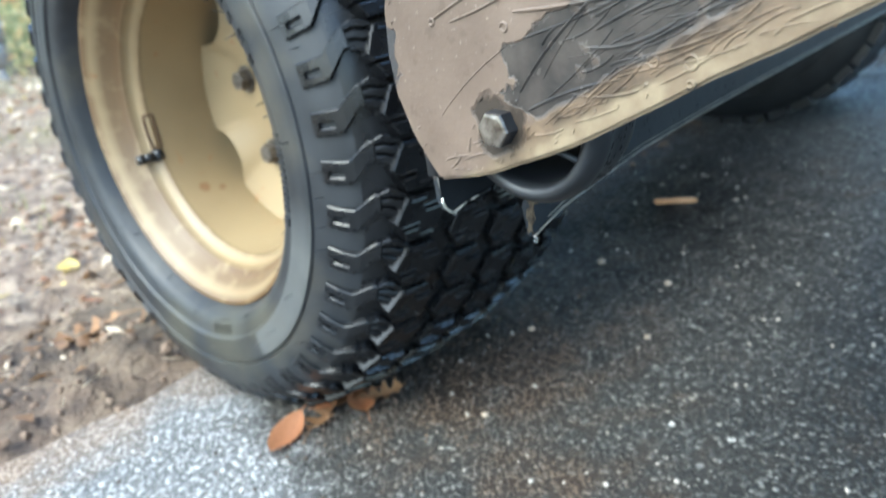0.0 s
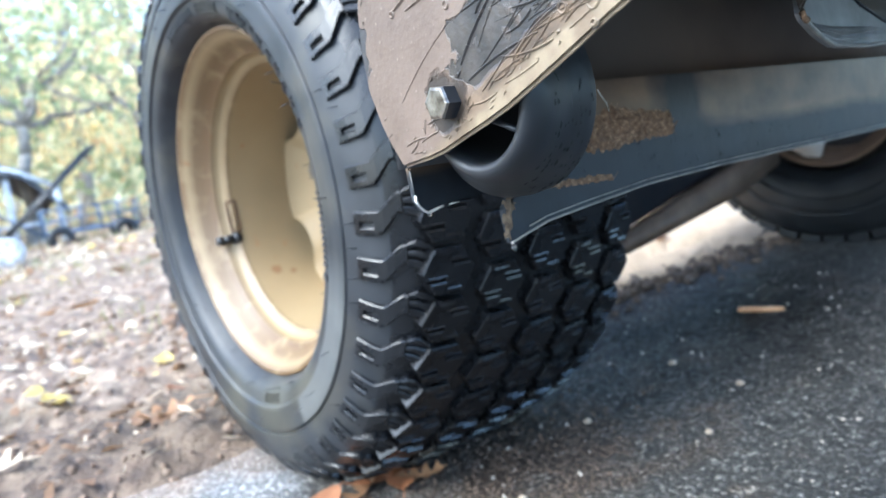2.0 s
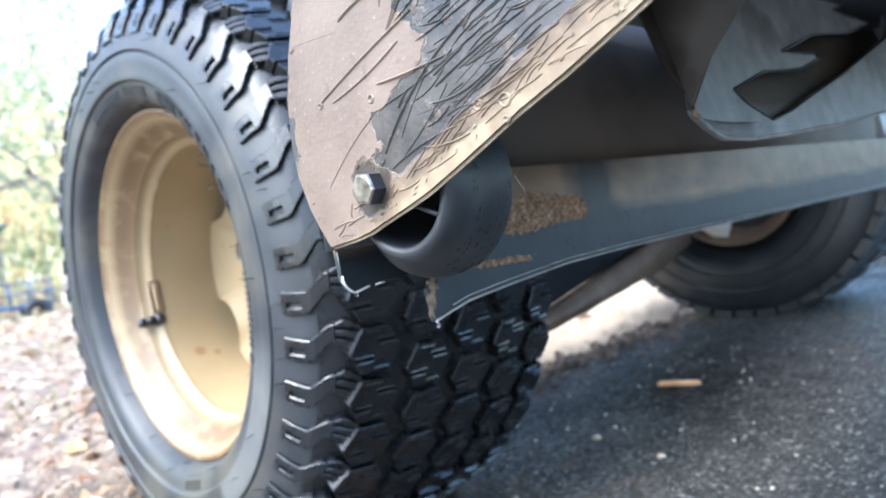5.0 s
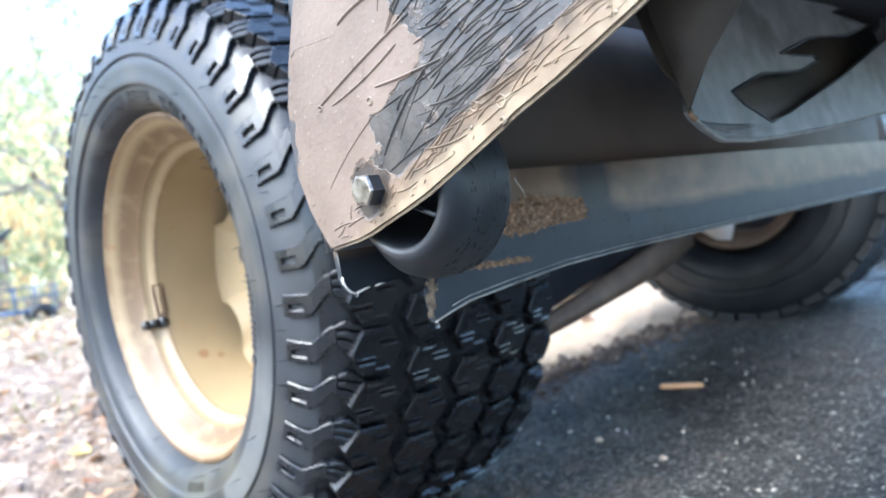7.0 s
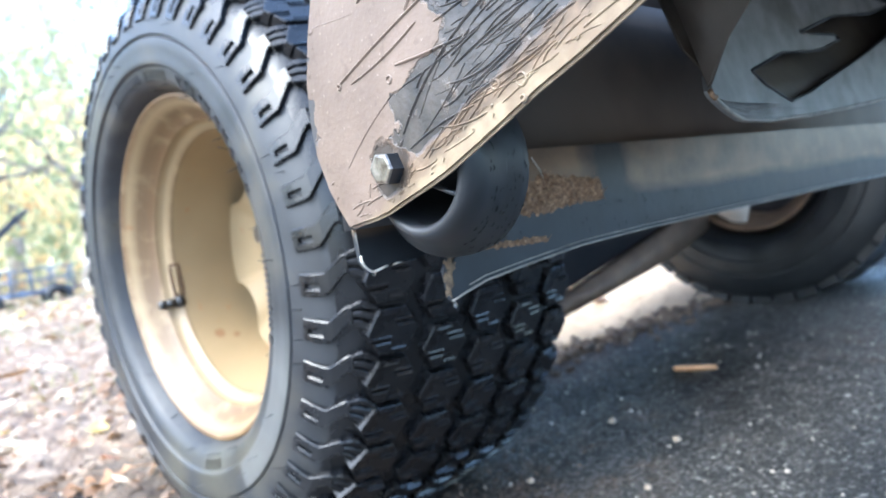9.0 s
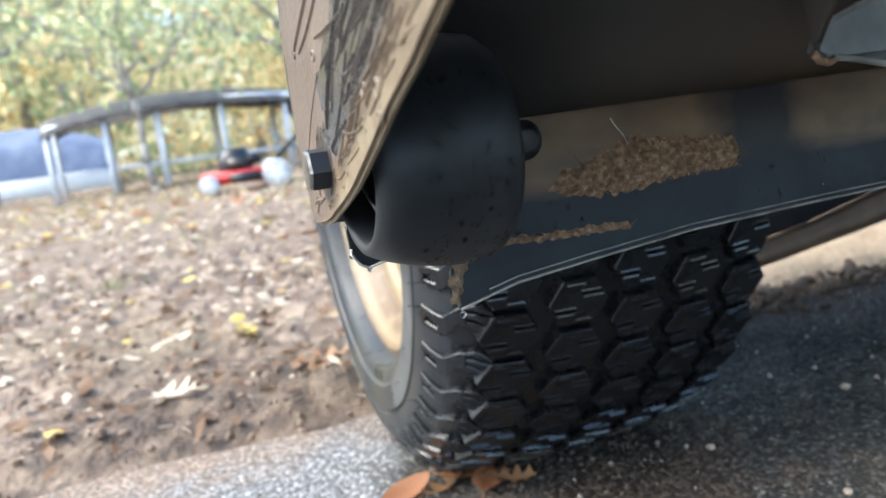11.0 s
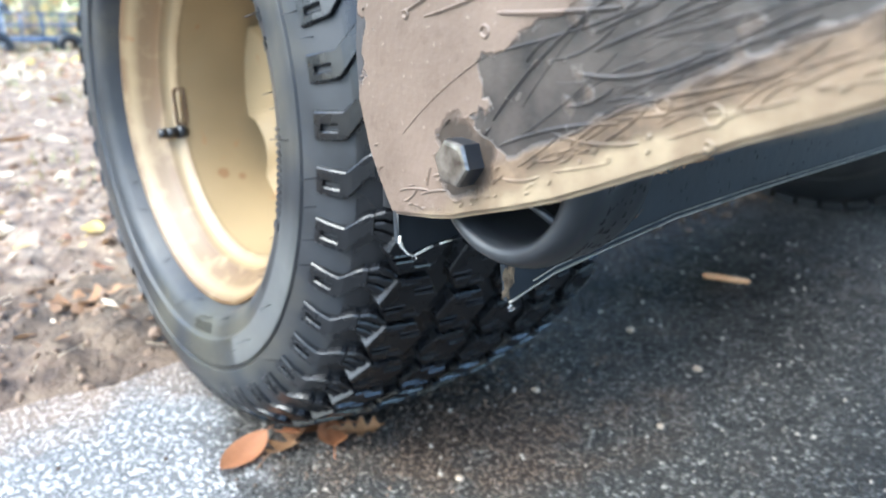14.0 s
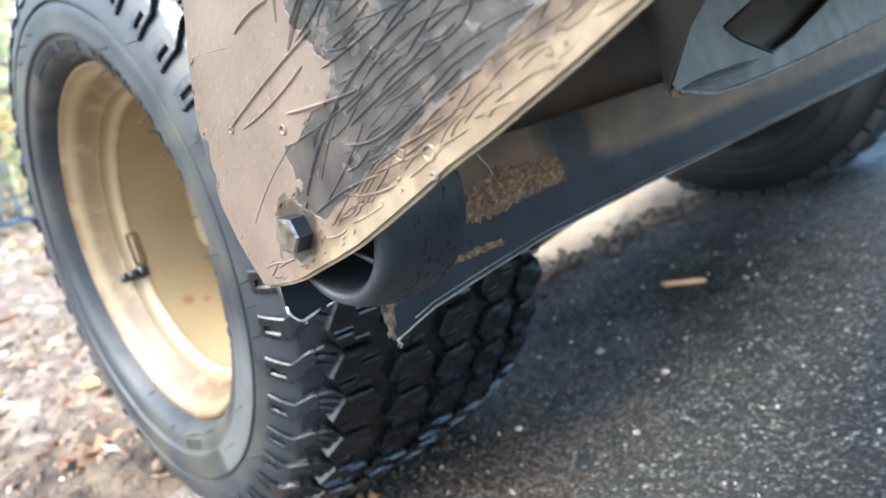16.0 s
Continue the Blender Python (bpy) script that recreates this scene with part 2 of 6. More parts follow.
    dirt = calc("ADD", span(foot.outputs["Value"], 0.04, 0.24, 0.21, 0.0), calc("MULTIPLY_ADD", mid, 0.45, calc("MULTIPLY", big, 0.55)))
    dirt = span(dirt, 0.54, 0.70, 0.0, 0.85)
    soil = mix(on1, (0.030, 0.019, 0.012), (0.112, 0.078, 0.051))
    damp = mix(dirt, damp, soil)
    # the tractor's shade under the axle, put into the colour by the wet mask
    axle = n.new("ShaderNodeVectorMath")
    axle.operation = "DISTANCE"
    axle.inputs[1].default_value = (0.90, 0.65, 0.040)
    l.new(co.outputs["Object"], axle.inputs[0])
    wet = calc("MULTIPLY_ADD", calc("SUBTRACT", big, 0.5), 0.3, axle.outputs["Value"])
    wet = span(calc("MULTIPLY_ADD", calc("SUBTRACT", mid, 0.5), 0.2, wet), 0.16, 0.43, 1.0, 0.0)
    darkened = n.new("ShaderNodeMixRGB")
    darkened.blend_type, darkened.inputs[2].default_value = "MULTIPLY", (0.19, 0.186, 0.178, 1)
    l.new(wet, darkened.inputs[0])
    l.new(damp, darkened.inputs[1])
    damp = darkened.outputs[0]
    # the dry mask paints the worn stretch outside the machine's shade paler, as lit
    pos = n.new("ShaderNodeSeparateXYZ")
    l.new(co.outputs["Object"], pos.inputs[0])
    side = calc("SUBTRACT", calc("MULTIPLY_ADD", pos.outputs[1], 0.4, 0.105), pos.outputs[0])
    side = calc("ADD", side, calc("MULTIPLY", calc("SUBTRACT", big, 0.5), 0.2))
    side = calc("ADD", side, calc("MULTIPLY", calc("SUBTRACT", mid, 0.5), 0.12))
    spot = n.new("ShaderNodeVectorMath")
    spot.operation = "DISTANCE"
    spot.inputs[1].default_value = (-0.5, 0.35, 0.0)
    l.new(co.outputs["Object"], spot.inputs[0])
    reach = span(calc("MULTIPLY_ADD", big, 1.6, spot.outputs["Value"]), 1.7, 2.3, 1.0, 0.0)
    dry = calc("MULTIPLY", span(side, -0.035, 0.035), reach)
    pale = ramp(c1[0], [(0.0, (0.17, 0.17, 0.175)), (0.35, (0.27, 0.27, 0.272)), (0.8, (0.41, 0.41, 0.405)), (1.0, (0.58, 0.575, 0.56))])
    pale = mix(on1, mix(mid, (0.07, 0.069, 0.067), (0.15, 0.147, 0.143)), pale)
    inside = calc("SUBTRACT", calc("MULTIPLY_ADD", pos.outputs[0], -0.12, 0.825), pos.outputs[1])
    film = calc("ADD", inside, calc("MULTIPLY_ADD", calc("SUBTRACT", big, 0.5), 0.35, calc("MULTIPLY", calc("SUBTRACT", mid, 0.5), 0.16)))
    film = span(film, 0.02, 0.13, 0.92, 0.0)
    pale = mix(film, pale, mix(on1, (0.17, 0.12, 0.085), (0.36, 0.28, 0.21)))
    damp = mix(film, damp, mix(on1, (0.026, 0.018, 0.012), (0.085, 0.060, 0.042)))
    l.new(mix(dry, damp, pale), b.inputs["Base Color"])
    # sheen is cut where that axle shade is painted
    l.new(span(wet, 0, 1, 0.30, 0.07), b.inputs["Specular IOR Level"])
    l.new(calc("MAXIMUM", span(c1[2], 0, 1, 0.42, 0.85), calc("MULTIPLY", calc("MAXIMUM", dry, dirt), 0.85)), b.inputs["Roughness"])
    high = calc("MULTIPLY", on1, span(c1[2], 0, 1, 0.45, 1.0))
    high = calc("ADD", high, calc("MULTIPLY", span(d1, 0, 0.6, 0.5, 0.0), on1))
    bu = n.new("ShaderNodeBump")
    bu.inputs["Strength"].default_value, bu.inputs["Distance"].default_value = 1.0, 0.0028
    l.new(calc("ADD", high, calc("MULTIPLY", mid, 0.5)), bu.inputs["Height"])
    l.new(bu.outputs[0], b.inputs["Normal"])
    return m


ASPHALT = asphalt_material()
def dirt_material():
    """Bare brown soil, with a stretch of pale sand behind the machine whose sunlight is put into the colour."""
    m = material("dirt", [(0.36, (0.075, 0.050, 0.036)), (0.50, (0.162, 0.113, 0.078)), (0.66, (0.295, 0.225, 0.162))], 24, rough=(0.75, 0.95), bump=1.0, bump_scale=75, bump_dist=0.012, second=(1.1, 0.52, 0.68, (0.16, 0.125, 0.072)))
    n, l = m.node_tree.nodes, m.node_tree.links
    b = n["Principled BSDF"]
    co = n.new("ShaderNodeTexCoord")
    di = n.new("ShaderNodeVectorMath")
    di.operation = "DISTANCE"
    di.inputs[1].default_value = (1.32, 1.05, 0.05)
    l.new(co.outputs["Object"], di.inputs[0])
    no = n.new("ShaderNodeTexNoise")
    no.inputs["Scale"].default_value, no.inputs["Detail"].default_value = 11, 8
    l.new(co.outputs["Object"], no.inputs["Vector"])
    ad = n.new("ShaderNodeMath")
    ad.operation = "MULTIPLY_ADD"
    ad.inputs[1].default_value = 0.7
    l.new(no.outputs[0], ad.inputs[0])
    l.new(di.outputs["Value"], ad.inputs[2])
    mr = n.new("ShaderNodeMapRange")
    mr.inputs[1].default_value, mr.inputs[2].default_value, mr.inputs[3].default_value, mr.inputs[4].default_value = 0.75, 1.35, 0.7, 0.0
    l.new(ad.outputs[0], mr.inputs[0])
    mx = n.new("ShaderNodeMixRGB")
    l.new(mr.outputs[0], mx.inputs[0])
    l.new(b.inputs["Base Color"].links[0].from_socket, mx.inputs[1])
    # sunlight on this stretch goes into the sand's colour
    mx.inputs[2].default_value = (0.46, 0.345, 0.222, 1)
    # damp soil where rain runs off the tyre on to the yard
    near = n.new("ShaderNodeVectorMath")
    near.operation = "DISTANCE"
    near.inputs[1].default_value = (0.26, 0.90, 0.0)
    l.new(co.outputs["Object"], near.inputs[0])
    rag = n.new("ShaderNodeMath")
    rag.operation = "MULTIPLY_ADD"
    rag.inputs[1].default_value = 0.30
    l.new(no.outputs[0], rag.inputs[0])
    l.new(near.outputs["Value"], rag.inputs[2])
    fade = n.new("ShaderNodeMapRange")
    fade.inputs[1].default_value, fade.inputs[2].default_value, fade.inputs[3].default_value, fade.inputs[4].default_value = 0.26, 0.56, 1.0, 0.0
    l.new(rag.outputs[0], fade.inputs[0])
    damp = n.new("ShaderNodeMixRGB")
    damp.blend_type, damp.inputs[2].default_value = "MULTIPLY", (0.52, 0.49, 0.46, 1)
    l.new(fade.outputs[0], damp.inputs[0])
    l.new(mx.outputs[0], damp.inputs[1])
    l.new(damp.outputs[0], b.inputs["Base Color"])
    return m


DIRT = dirt_material()


# ---- mesh helpers ----
def mesh(name, bm, mat, smooth=True):
    me = bpy.data.meshes.new(name)
    bm.normal_update()
    bm.to_mesh(me)
    bm.free()
    if smooth:
        me.shade_smooth()
    if mat:
        me.materials.append(mat)
    return me


def part(name, bm, mat, parent=None, label="", smooth=True):
    ob = new(name, bm if isinstance(bm, bpy.types.Mesh) else mesh(name, bm, mat, smooth))
    if parent:
        ob.parent = parent
        ob.matrix_parent_inverse = Matrix.Identity(4)
    if label:
        ob["label"] = label
    return ob


def auto_smooth(me, angle=40):
    me.shade_smooth()
    me.set_sharp_from_angle(angle=radians(angle))


def prism(points, h0, h1, axis="x", bevel=0.0, segments=2):
    """An outline of (a, b) extruded between h0 and h1 along an axis. a, b are the other two axes in order."""
    bm = bmesh.new()

    def v(a, b, h):
        return {"x": (h, a, b), "y": (a, h, b), "z": (a, b, h)}[axis]
    lo = [bm.verts.new(v(a, b, h0)) for a, b in points]
    hi = [bm.verts.new(v(a, b, h1)) for a, b in points]
    n = len(points)
    bm.faces.new(lo)
    bm.faces.new(hi[::-1])
    for i in range(n):
        bm.faces.new((lo[i], hi[i], hi[(i + 1) % n], lo[(i + 1) % n]))
    bmesh.ops.recalc_face_normals(bm, faces=bm.faces)
    if bevel:
        bmesh.ops.bevel(bm, geom=[e for e in bm.edges if len(e.link_faces) == 2 and e.calc_face_angle(0) > 0.5], offset=bevel, segments=segments, affect="EDGES", clamp_overlap=True)
    return bm


def box(x0, x1, y0, y1, z0, z1, bevel=0.0):
    return prism([(x0, y0), (x1, y0), (x1, y1), (x0, y1)], z0, z1, "z", bevel)


def rod(a, b, r0, r1=None, sides=10, bm=None):
    """A tapered round bar from a to b."""
    bm = bm or bmesh.new()
    a, b = Vector(a), Vector(b)
    q = (b - a).to_track_quat("Z", "Y")
    r1 = r0 if r1 is None else r1
    rings = []
    for p, r in ((a, r0), (b, r1)):
        rings.append([bm.verts.new(p + q @ Vector((r * math.cos(2 * math.pi * i / sides), r * math.sin(2 * math.pi * i / sides), 0))) for i in range(sides)])
    for i in range(sides):
        j = (i + 1) % sides
        bm.faces.new((rings[0][i], rings[0][j], rings[1][j], rings[1][i]))
    bm.faces.new(rings[0][::-1])
    bm.faces.new(rings[1])
    return bm


def lathe(profile, segments=96, deform=None, closed=False):
    """(x, r) turned about the x axis; angle 0 points to -y, 90 degrees up."""
    bm = bmesh.new()
    rings = []
    for i in range(segments):
        a = 2 * math.pi * i / segments
        ring = []
        for x, r in profile:
            p = Vector((x, -r * math.cos(a), r * math.sin(a)))
            ring.append(bm.verts.new(deform(p) if deform else p))
        rings.append(ring)
    m = len(profile)
    for i in range(segments):
        j = (i + 1) % segments
        for k in range(m if closed else m - 1):
            q = (k + 1) % m
            bm.faces.new((rings[i][k], rings[i][q], rings[j][q], rings[j][k]))
    bmesh.ops.recalc_face_normals(bm, faces=bm.faces)
    return bm


# ---- ground ----
def sweep(points, r, sides=7):
    """One round strip along points."""
    bm = bmesh.new()
    pts = [Vector(p) for p in points]
    rings = []
    for i, p in enumerate(pts):
        d = (pts[min(i + 1, len(pts) - 1)] - pts[max(i - 1, 0)]).normalized()
        q = d.to_track_quat("Z", "Y")
        rings.append([bm.verts.new(p + q @ Vector((r * math.cos(2 * math.pi * k / sides), r * math.sin(2 * math.pi * k / sides), 0))) for k in range(sides)])
    for a, b_ in zip(rings, rings[1:]):
        off = min(range(sides), key=lambda o: (a[0].co - b_[o].co).length)
        for k in range(sides):
            bm.faces.new((a[k], a[(k + 1) % sides], b_[(k + 1 + off) % sides], b_[(k + off) % sides]))
    bm.faces.new(rings[0][::-1])
    bm.faces.new(rings[-1])
    bmesh.ops.recalc_face_normals(bm, faces=bm.faces)
    return bm


SLOPE = 0.0523


def ground_z(x, y):
    near = SLOPE * x - 0.0032 * y
    k = min(1.0, max(0.0, (math.hypot(x, y) - 3) / 12))
    k = k * k * (3 - 2 * k)
    return near * (1 - k) + k * 0.0


EDGE = [(-6.0, 1.3), (-1.0, 0.92), (0.0, 0.825), (0.15, 0.81), (0.3, 0.765), (0.6, 0.755), (0.97, 0.728), (1.1, 0.682), (1.285, 0.650), (1.45, 0.607), (1.8, 0.5), (3.0, 0.3), (8.0, 0.2)]


def edge_y(x):
    for (x0, y0), (x1, y1) in zip(EDGE, EDGE[1:]):
        if x <= x1:
            return y0 + (y1 - y0) * (x - x0) / (x1 - x0)
    return EDGE[-1][1]


def spaced(lo, hi, centre, fine, grow=1.12):
    out, step, v = [centre], fine, centre
    while v < hi:
        v += step
        out.append(v)
        step *= grow
    step, v = fine, centre
    while v > lo:
        v -= step
        out.insert(0, v)
        step *= grow
    return out


def build_ground():
    bm = bmesh.new()
    xs, ys = spaced(-900, 900, 0.25, 0.011, 1.036), spaced(-900, 900, 1.05, 0.011, 1.036)
    grid = []
    for y in ys:
        row = []
        for x in xs:
            d = math.hypot(x - 0.3, y - 1)
            dz = 0.013 * noise.noise((x * 6, y * 6, 0))
            if d < 3:
                dz += 0.024 * abs(noise.noise((x * 13, y * 13, 4))) + 0.012 * noise.noise((x * 42, y * 42, 9)) + 0.005 * noise.noise((x * 95, y * 95, 2))
            if d > 25:
                dz += min(1.5, 0.02 * (d - 25))
            inside = y - edge_y(max(-6, min(8, x)))
            sink = min(1.0, max(0.0, (0.06 - inside) / 0.08))
            row.append(bm.verts.new((x, y, ground_z(x, y) + dz * (1 - sink) - 0.012 * sink + 0.004)))
        grid.append(row)
    for a, b in zip(grid, grid[1:]):
        for i in range(len(xs) - 1):
            bm.faces.new((a[i], a[i + 1], b[i + 1], b[i]))
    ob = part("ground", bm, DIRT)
    tagged(ob, "bare brown dirt yard with patchy grass and leaf litter", "ground", kind="structure")


def build_driveway():
    bm = bmesh.new()
    xs = [-6, -4, -2.5, -1.5, -1] + [-0.9 + 0.05 * i for i in range(58)] + [2.2, 2.6, 3.2, 4, 5, 6.5, 8]
    rows = []
    for x in xs:
        e = edge_y(x) + 0.014 * noise.noise((x * 9, 0, 0)) + 0.008 * noise.noise((x * 31, 3, 0))
        ys = [-7, -4, -2, -1, -0.4, 0, 0.25, 0.5, e - 0.05, e - 0.012, e]
        rows.append([bm.verts.new((x, y, ground_z(x, y) - (0.012 if y == e else 0.0))) for y in ys] )
    for a, b in zip(rows, rows[1:]):
        for i in range(len(a) - 1):
            bm.faces.new((a[i], b[i], b[i + 1], a[i + 1]))
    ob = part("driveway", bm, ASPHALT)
    tagged(ob, "dark damp weathered asphalt driveway with pale aggregate and painted shade", "driveway", kind="structure")


build_ground()
build_driveway()

# ---- tractor ----
tractor = tagged(new("garden_tractor"), "old garden tractor with cream wheels and worn tan footrest", "tractor")

HUB = Vector((0.480, 0.651, 0.2872))
TURN = pose(0, 0, 0, 0, -0.6, -3.0)
CROWN = 0.283
TYRE_HALF = [(-0.108, 0.160), (-0.117, 0.1675), (-0.1225, 0.1712), (-0.1315, 0.1745), (-0.1372, 0.1795), (-0.1398, 0.1855), (-0.1403, 0.1915), (-0.1408, 0.1930), (-0.1434, 0.1946), (-0.1440, 0.1965), (-0.1432, 0.2000),
             (-0.1434, 0.2085), (-0.1432, 0.2155), (-0.1426, 0.2172), (-0.1398, 0.2186), (-0.1398, 0.2198), (-0.1424, 0.2212), (-0.1414, 0.2260), (-0.1395, 0.2340), (-0.1345, 0.2465), (-0.1272, 0.2575), (-0.1175, 0.2660), (-0.1055, 0.2725),
             (-0.090, 0.2770), (-0.071, 0.2800), (-0.04, 0.2822), (0.0, CROWN)]
TREAD_EDGE = 18


def tyre_profile():
    return TYRE_HALF + [(-x, r) for x, r in reversed(TYRE_HALF[:-1])]


def over_ground(p):
    """Height over the driveway of a point given in the wheel's own axes."""
    w = HUB + TURN @ p
    return w.z - ground_z(w.x, w.y)


def squash(p):
    """The tyre's foot pressed flat on the sloping ground, its sides bulging there."""
    near = max(0.0, min(1.0, (0.09 - over_ground(p)) / 0.09))
    q = Vector((p.x * (1 + 0.04 * near), p.y, p.z))
    q.z += max(0.0, 0.002 - over_ground(q))
    return q


def radius_at(x):
    """The carcass's radius across the tread."""
    x = -abs(x)
    for (x0, r0), (x1, r1) in zip(TYRE_HALF[TREAD_EDGE:], TYRE_HALF[TREAD_EDGE + 1:]):
        if x <= x1:
            return r0 + (r1 - r0) * (x - x0) / (x1 - x0)
    return CROWN


def profile_at(s):
    """Point and outward normal on the tyre's shoulder, s metres inward of the outer tread edge."""
    pts = TYRE_HALF[TREAD_EDGE:]
    for (x0, r0), (x1, r1) in zip(pts, pts[1:]):
        d = math.hypot(x1 - x0, r1 - r0)
        if s <= d:
            k = s / d
            return (x0 + (x1 - x0) * k, r0 + (r1 - r0) * k), (-(r1 - r0) / d, (x1 - x0) / d)
        s -= d
    return pts[-1], (0, 1)


def hex_block():
    """A six-sided tread block with two sipes cut in from its sides."""
    out = [(-0.0115, 0.0138), (0.0115, 0.0138), (0.0168, 0.0061), (0.002, 0.0058), (0.002, 0.0042), (0.0181, 0.0045), (0.0212, 0.0),
           (0.0115, -0.0138), (-0.0115, -0.0138), (-0.0168, -0.0061), (-0.002, -0.0058), (-0.002, -0.0042), (-0.0181, -0.0045), (-0.0212, 0.0)]
    bm = bmesh.new()
    lo = [bm.verts.new((x * 1.06, 0.004, z * 1.27)) for x, z in out]
    mid = [bm.verts.new((x * 1.03, -0.0064, z * 1.23)) for x, z in out]
    hi = [bm.verts.new((x * 0.995, -0.0070, z * 1.19)) for x, z in out]
    n = len(out)
    for p, q in ((lo, mid), (mid, hi)):
        for i in range(n):
            bm.faces.new((p[i], p[(i + 1) % n], q[(i + 1) % n], q[i]))
    bm.faces.new(hi)
    for x0, x1, z in ((0.001, 0.0155, 0.0072), (0.003, 0.0175, 0.0032), (-0.0175, -0.002, -0.0032), (-0.0155, -0.003, -0.0072), (-0.009, 0.004, 0.0116), (-0.002, 0.010, -0.0112)):
        a, b_ = [[bm.verts.new((x, -0.0069 - 0.0010 * math.sin(t), z * 1.19 + 0.0008 * math.cos(t))) for t in (0.0, 0.8, 1.57, 2.35, 3.14)] for x in (x0, x1)]
        for i in range(4):
            bm.faces.new((a[i], a[i + 1], b_[i + 1], b_[i])).material_index = 1
    bmesh.ops.recalc_face_normals(bm, faces=bm.faces)
    me = mesh("tread_block", bm, TREAD, False)
    me.materials.append(WET)
    return me


def shoulder_lug(side):
    """A shoulder lug: two bars out on the sidewall that join into a crooked block on the tread."""
    bm = bmesh.new()

    def at(u, v, h):
        (x, r), (nx, nr) = profile_at(u)
        x, r = x + nx * h, r + nr * h
        return (side * x, -r * math.cos(v / r), r * math.sin(v / r))

    def bar(stations):
        rows = []
        for k, (u, v0, v1) in enumerate(stations):
            h = 0.0026 + 0.085 * u
            e = 0.0009
            rows.append([bm.verts.new(at(u, v0, -0.004)), bm.verts.new(at(u, v0 + e * 0.4, h - e)), bm.verts.new(at(u, v0 + e * 1.5, h)), bm.verts.new(at(u, (v0 + v1) / 2, h)),
                         bm.verts.new(at(u, v1 - e * 1.5, h)), bm.verts.new(at(u, v1 - e * 0.4, h - e)), bm.verts.new(at(u, v1, -0.004))])
        for p, q in zip(rows, rows[1:]):
            for i in range(len(p) - 1):
                bm.faces.new((p[i], p[i + 1], q[i + 1], q[i]))
        bm.faces.new(rows[0])
        bm.faces.new(rows[-1][::-1])
    # a wide bar with a slot moulded into it
    bar([(0.0005, -0.0088, 0.0088), (0.003, -0.0088, 0.0088), (0.0052, -0.0088, 0.0088)])
    bar([(0.0052, -0.0088, -0.0026), (0.011, -0.0088, -0.0026), (0.018, -0.0088, -0.0026)])
    bar([(0.0052, 0.0004, 0.0088), (0.011, 0.0004, 0.0088), (0.018, 0.0004, 0.0088)])
    bar([(0.0175, -0.0088, 0.0088), (0.0215, -0.0084, 0.0090), (0.0255, -0.0050, 0.0122), (0.0310, 0.0022, 0.0182), (0.0350, 0.0062, 0.0212), (0.0385, 0.0066, 0.0218)])
    # the block beside it, split by two sipes
    bar([(0.0394, 0.0048, 0.0112), (0.0440, 0.0030, 0.0106), (0.0490, 0.0006, 0.0086), (0.0550, 0.0026, 0.0080)])
    bar([(0.0394, 0.0122, 0.0170), (0.0440, 0.0116, 0.0176), (0.0490, 0.0096, 0.0164), (0.0555, 0.0090, 0.0150)])
    bar([(0.0394, 0.0180, 0.0226), (0.0440, 0.0186, 0.0250), (0.0490, 0.0174, 0.0244), (0.0545, 0.0160, 0.0206)])
    bmesh.ops.recalc_face_normals(bm, faces=bm.faces)
    return mesh("shoulder_lug", bm, TREAD, False)


RIM = [(-0.092, 0.152), (-0.106, 0.160), (-0.114, 0.1665), (-0.119, 0.1695), (-0.1225, 0.1690), (-0.1225, 0.1660), (-0.117, 0.1605), (-0.109, 0.1555), (-0.102, 0.151), (-0.097, 0.1475), (-0.0945, 0.1440), (-0.0915, 0.1425), (-0.088, 0.1420),
       (-0.0850, 0.1400), (-0.0825, 0.1362), (-0.0795, 0.1340), (-0.06, 0.1325), (-0.03, 0.1315), (0.0, 0.131), (0.063, 0.133), (0.078, 0.146), (0.101, 0.152), (0.109, 0.164), (0.101, 0.166)]


def rim_disc(radius=0.1312, first=207):
    """A dished wheel disc with scalloped hand holes round its edge and a hub opening."""
    bm = bmesh.new()
    n = 150
    outer, inner = [], []
    for i in range(n):
        a = 2 * math.pi * i / n
        d = ((a - radians(first) + math.pi / 5) % (2 * math.pi / 5)) - math.pi / 5
        notch = max(0.0, 1 - (d / 0.25) ** 2) ** 0.5
        outer.append((radius - 0.024 * notch, a))
        inner.append((0.036, a))
    loops = []
    for x, ring in ((-0.008, outer), (-0.009, [(r - 0.0012, a) for r, a in outer]), (0.002, [(r * 0.7 + 0.008, a) for r, a in outer]), (0.006, [(r * 0.4 + 0.022, a) for r, a in outer]), (0.006, inner), (0.018, inner), (-0.001, outer)):
        loops.append([bm.verts.new((x, -r * math.cos(a), r * math.sin(a))) for r, a in ring])
    for p, q in zip(loops, loops[1:] + loops[:1]):
        for i in range(n):
            j = (i + 1) % n
            bm.faces.new((p[i], p[j], q[j], q[i]))
    bmesh.ops.recalc_face_normals(bm, faces=bm.faces)
    return bm


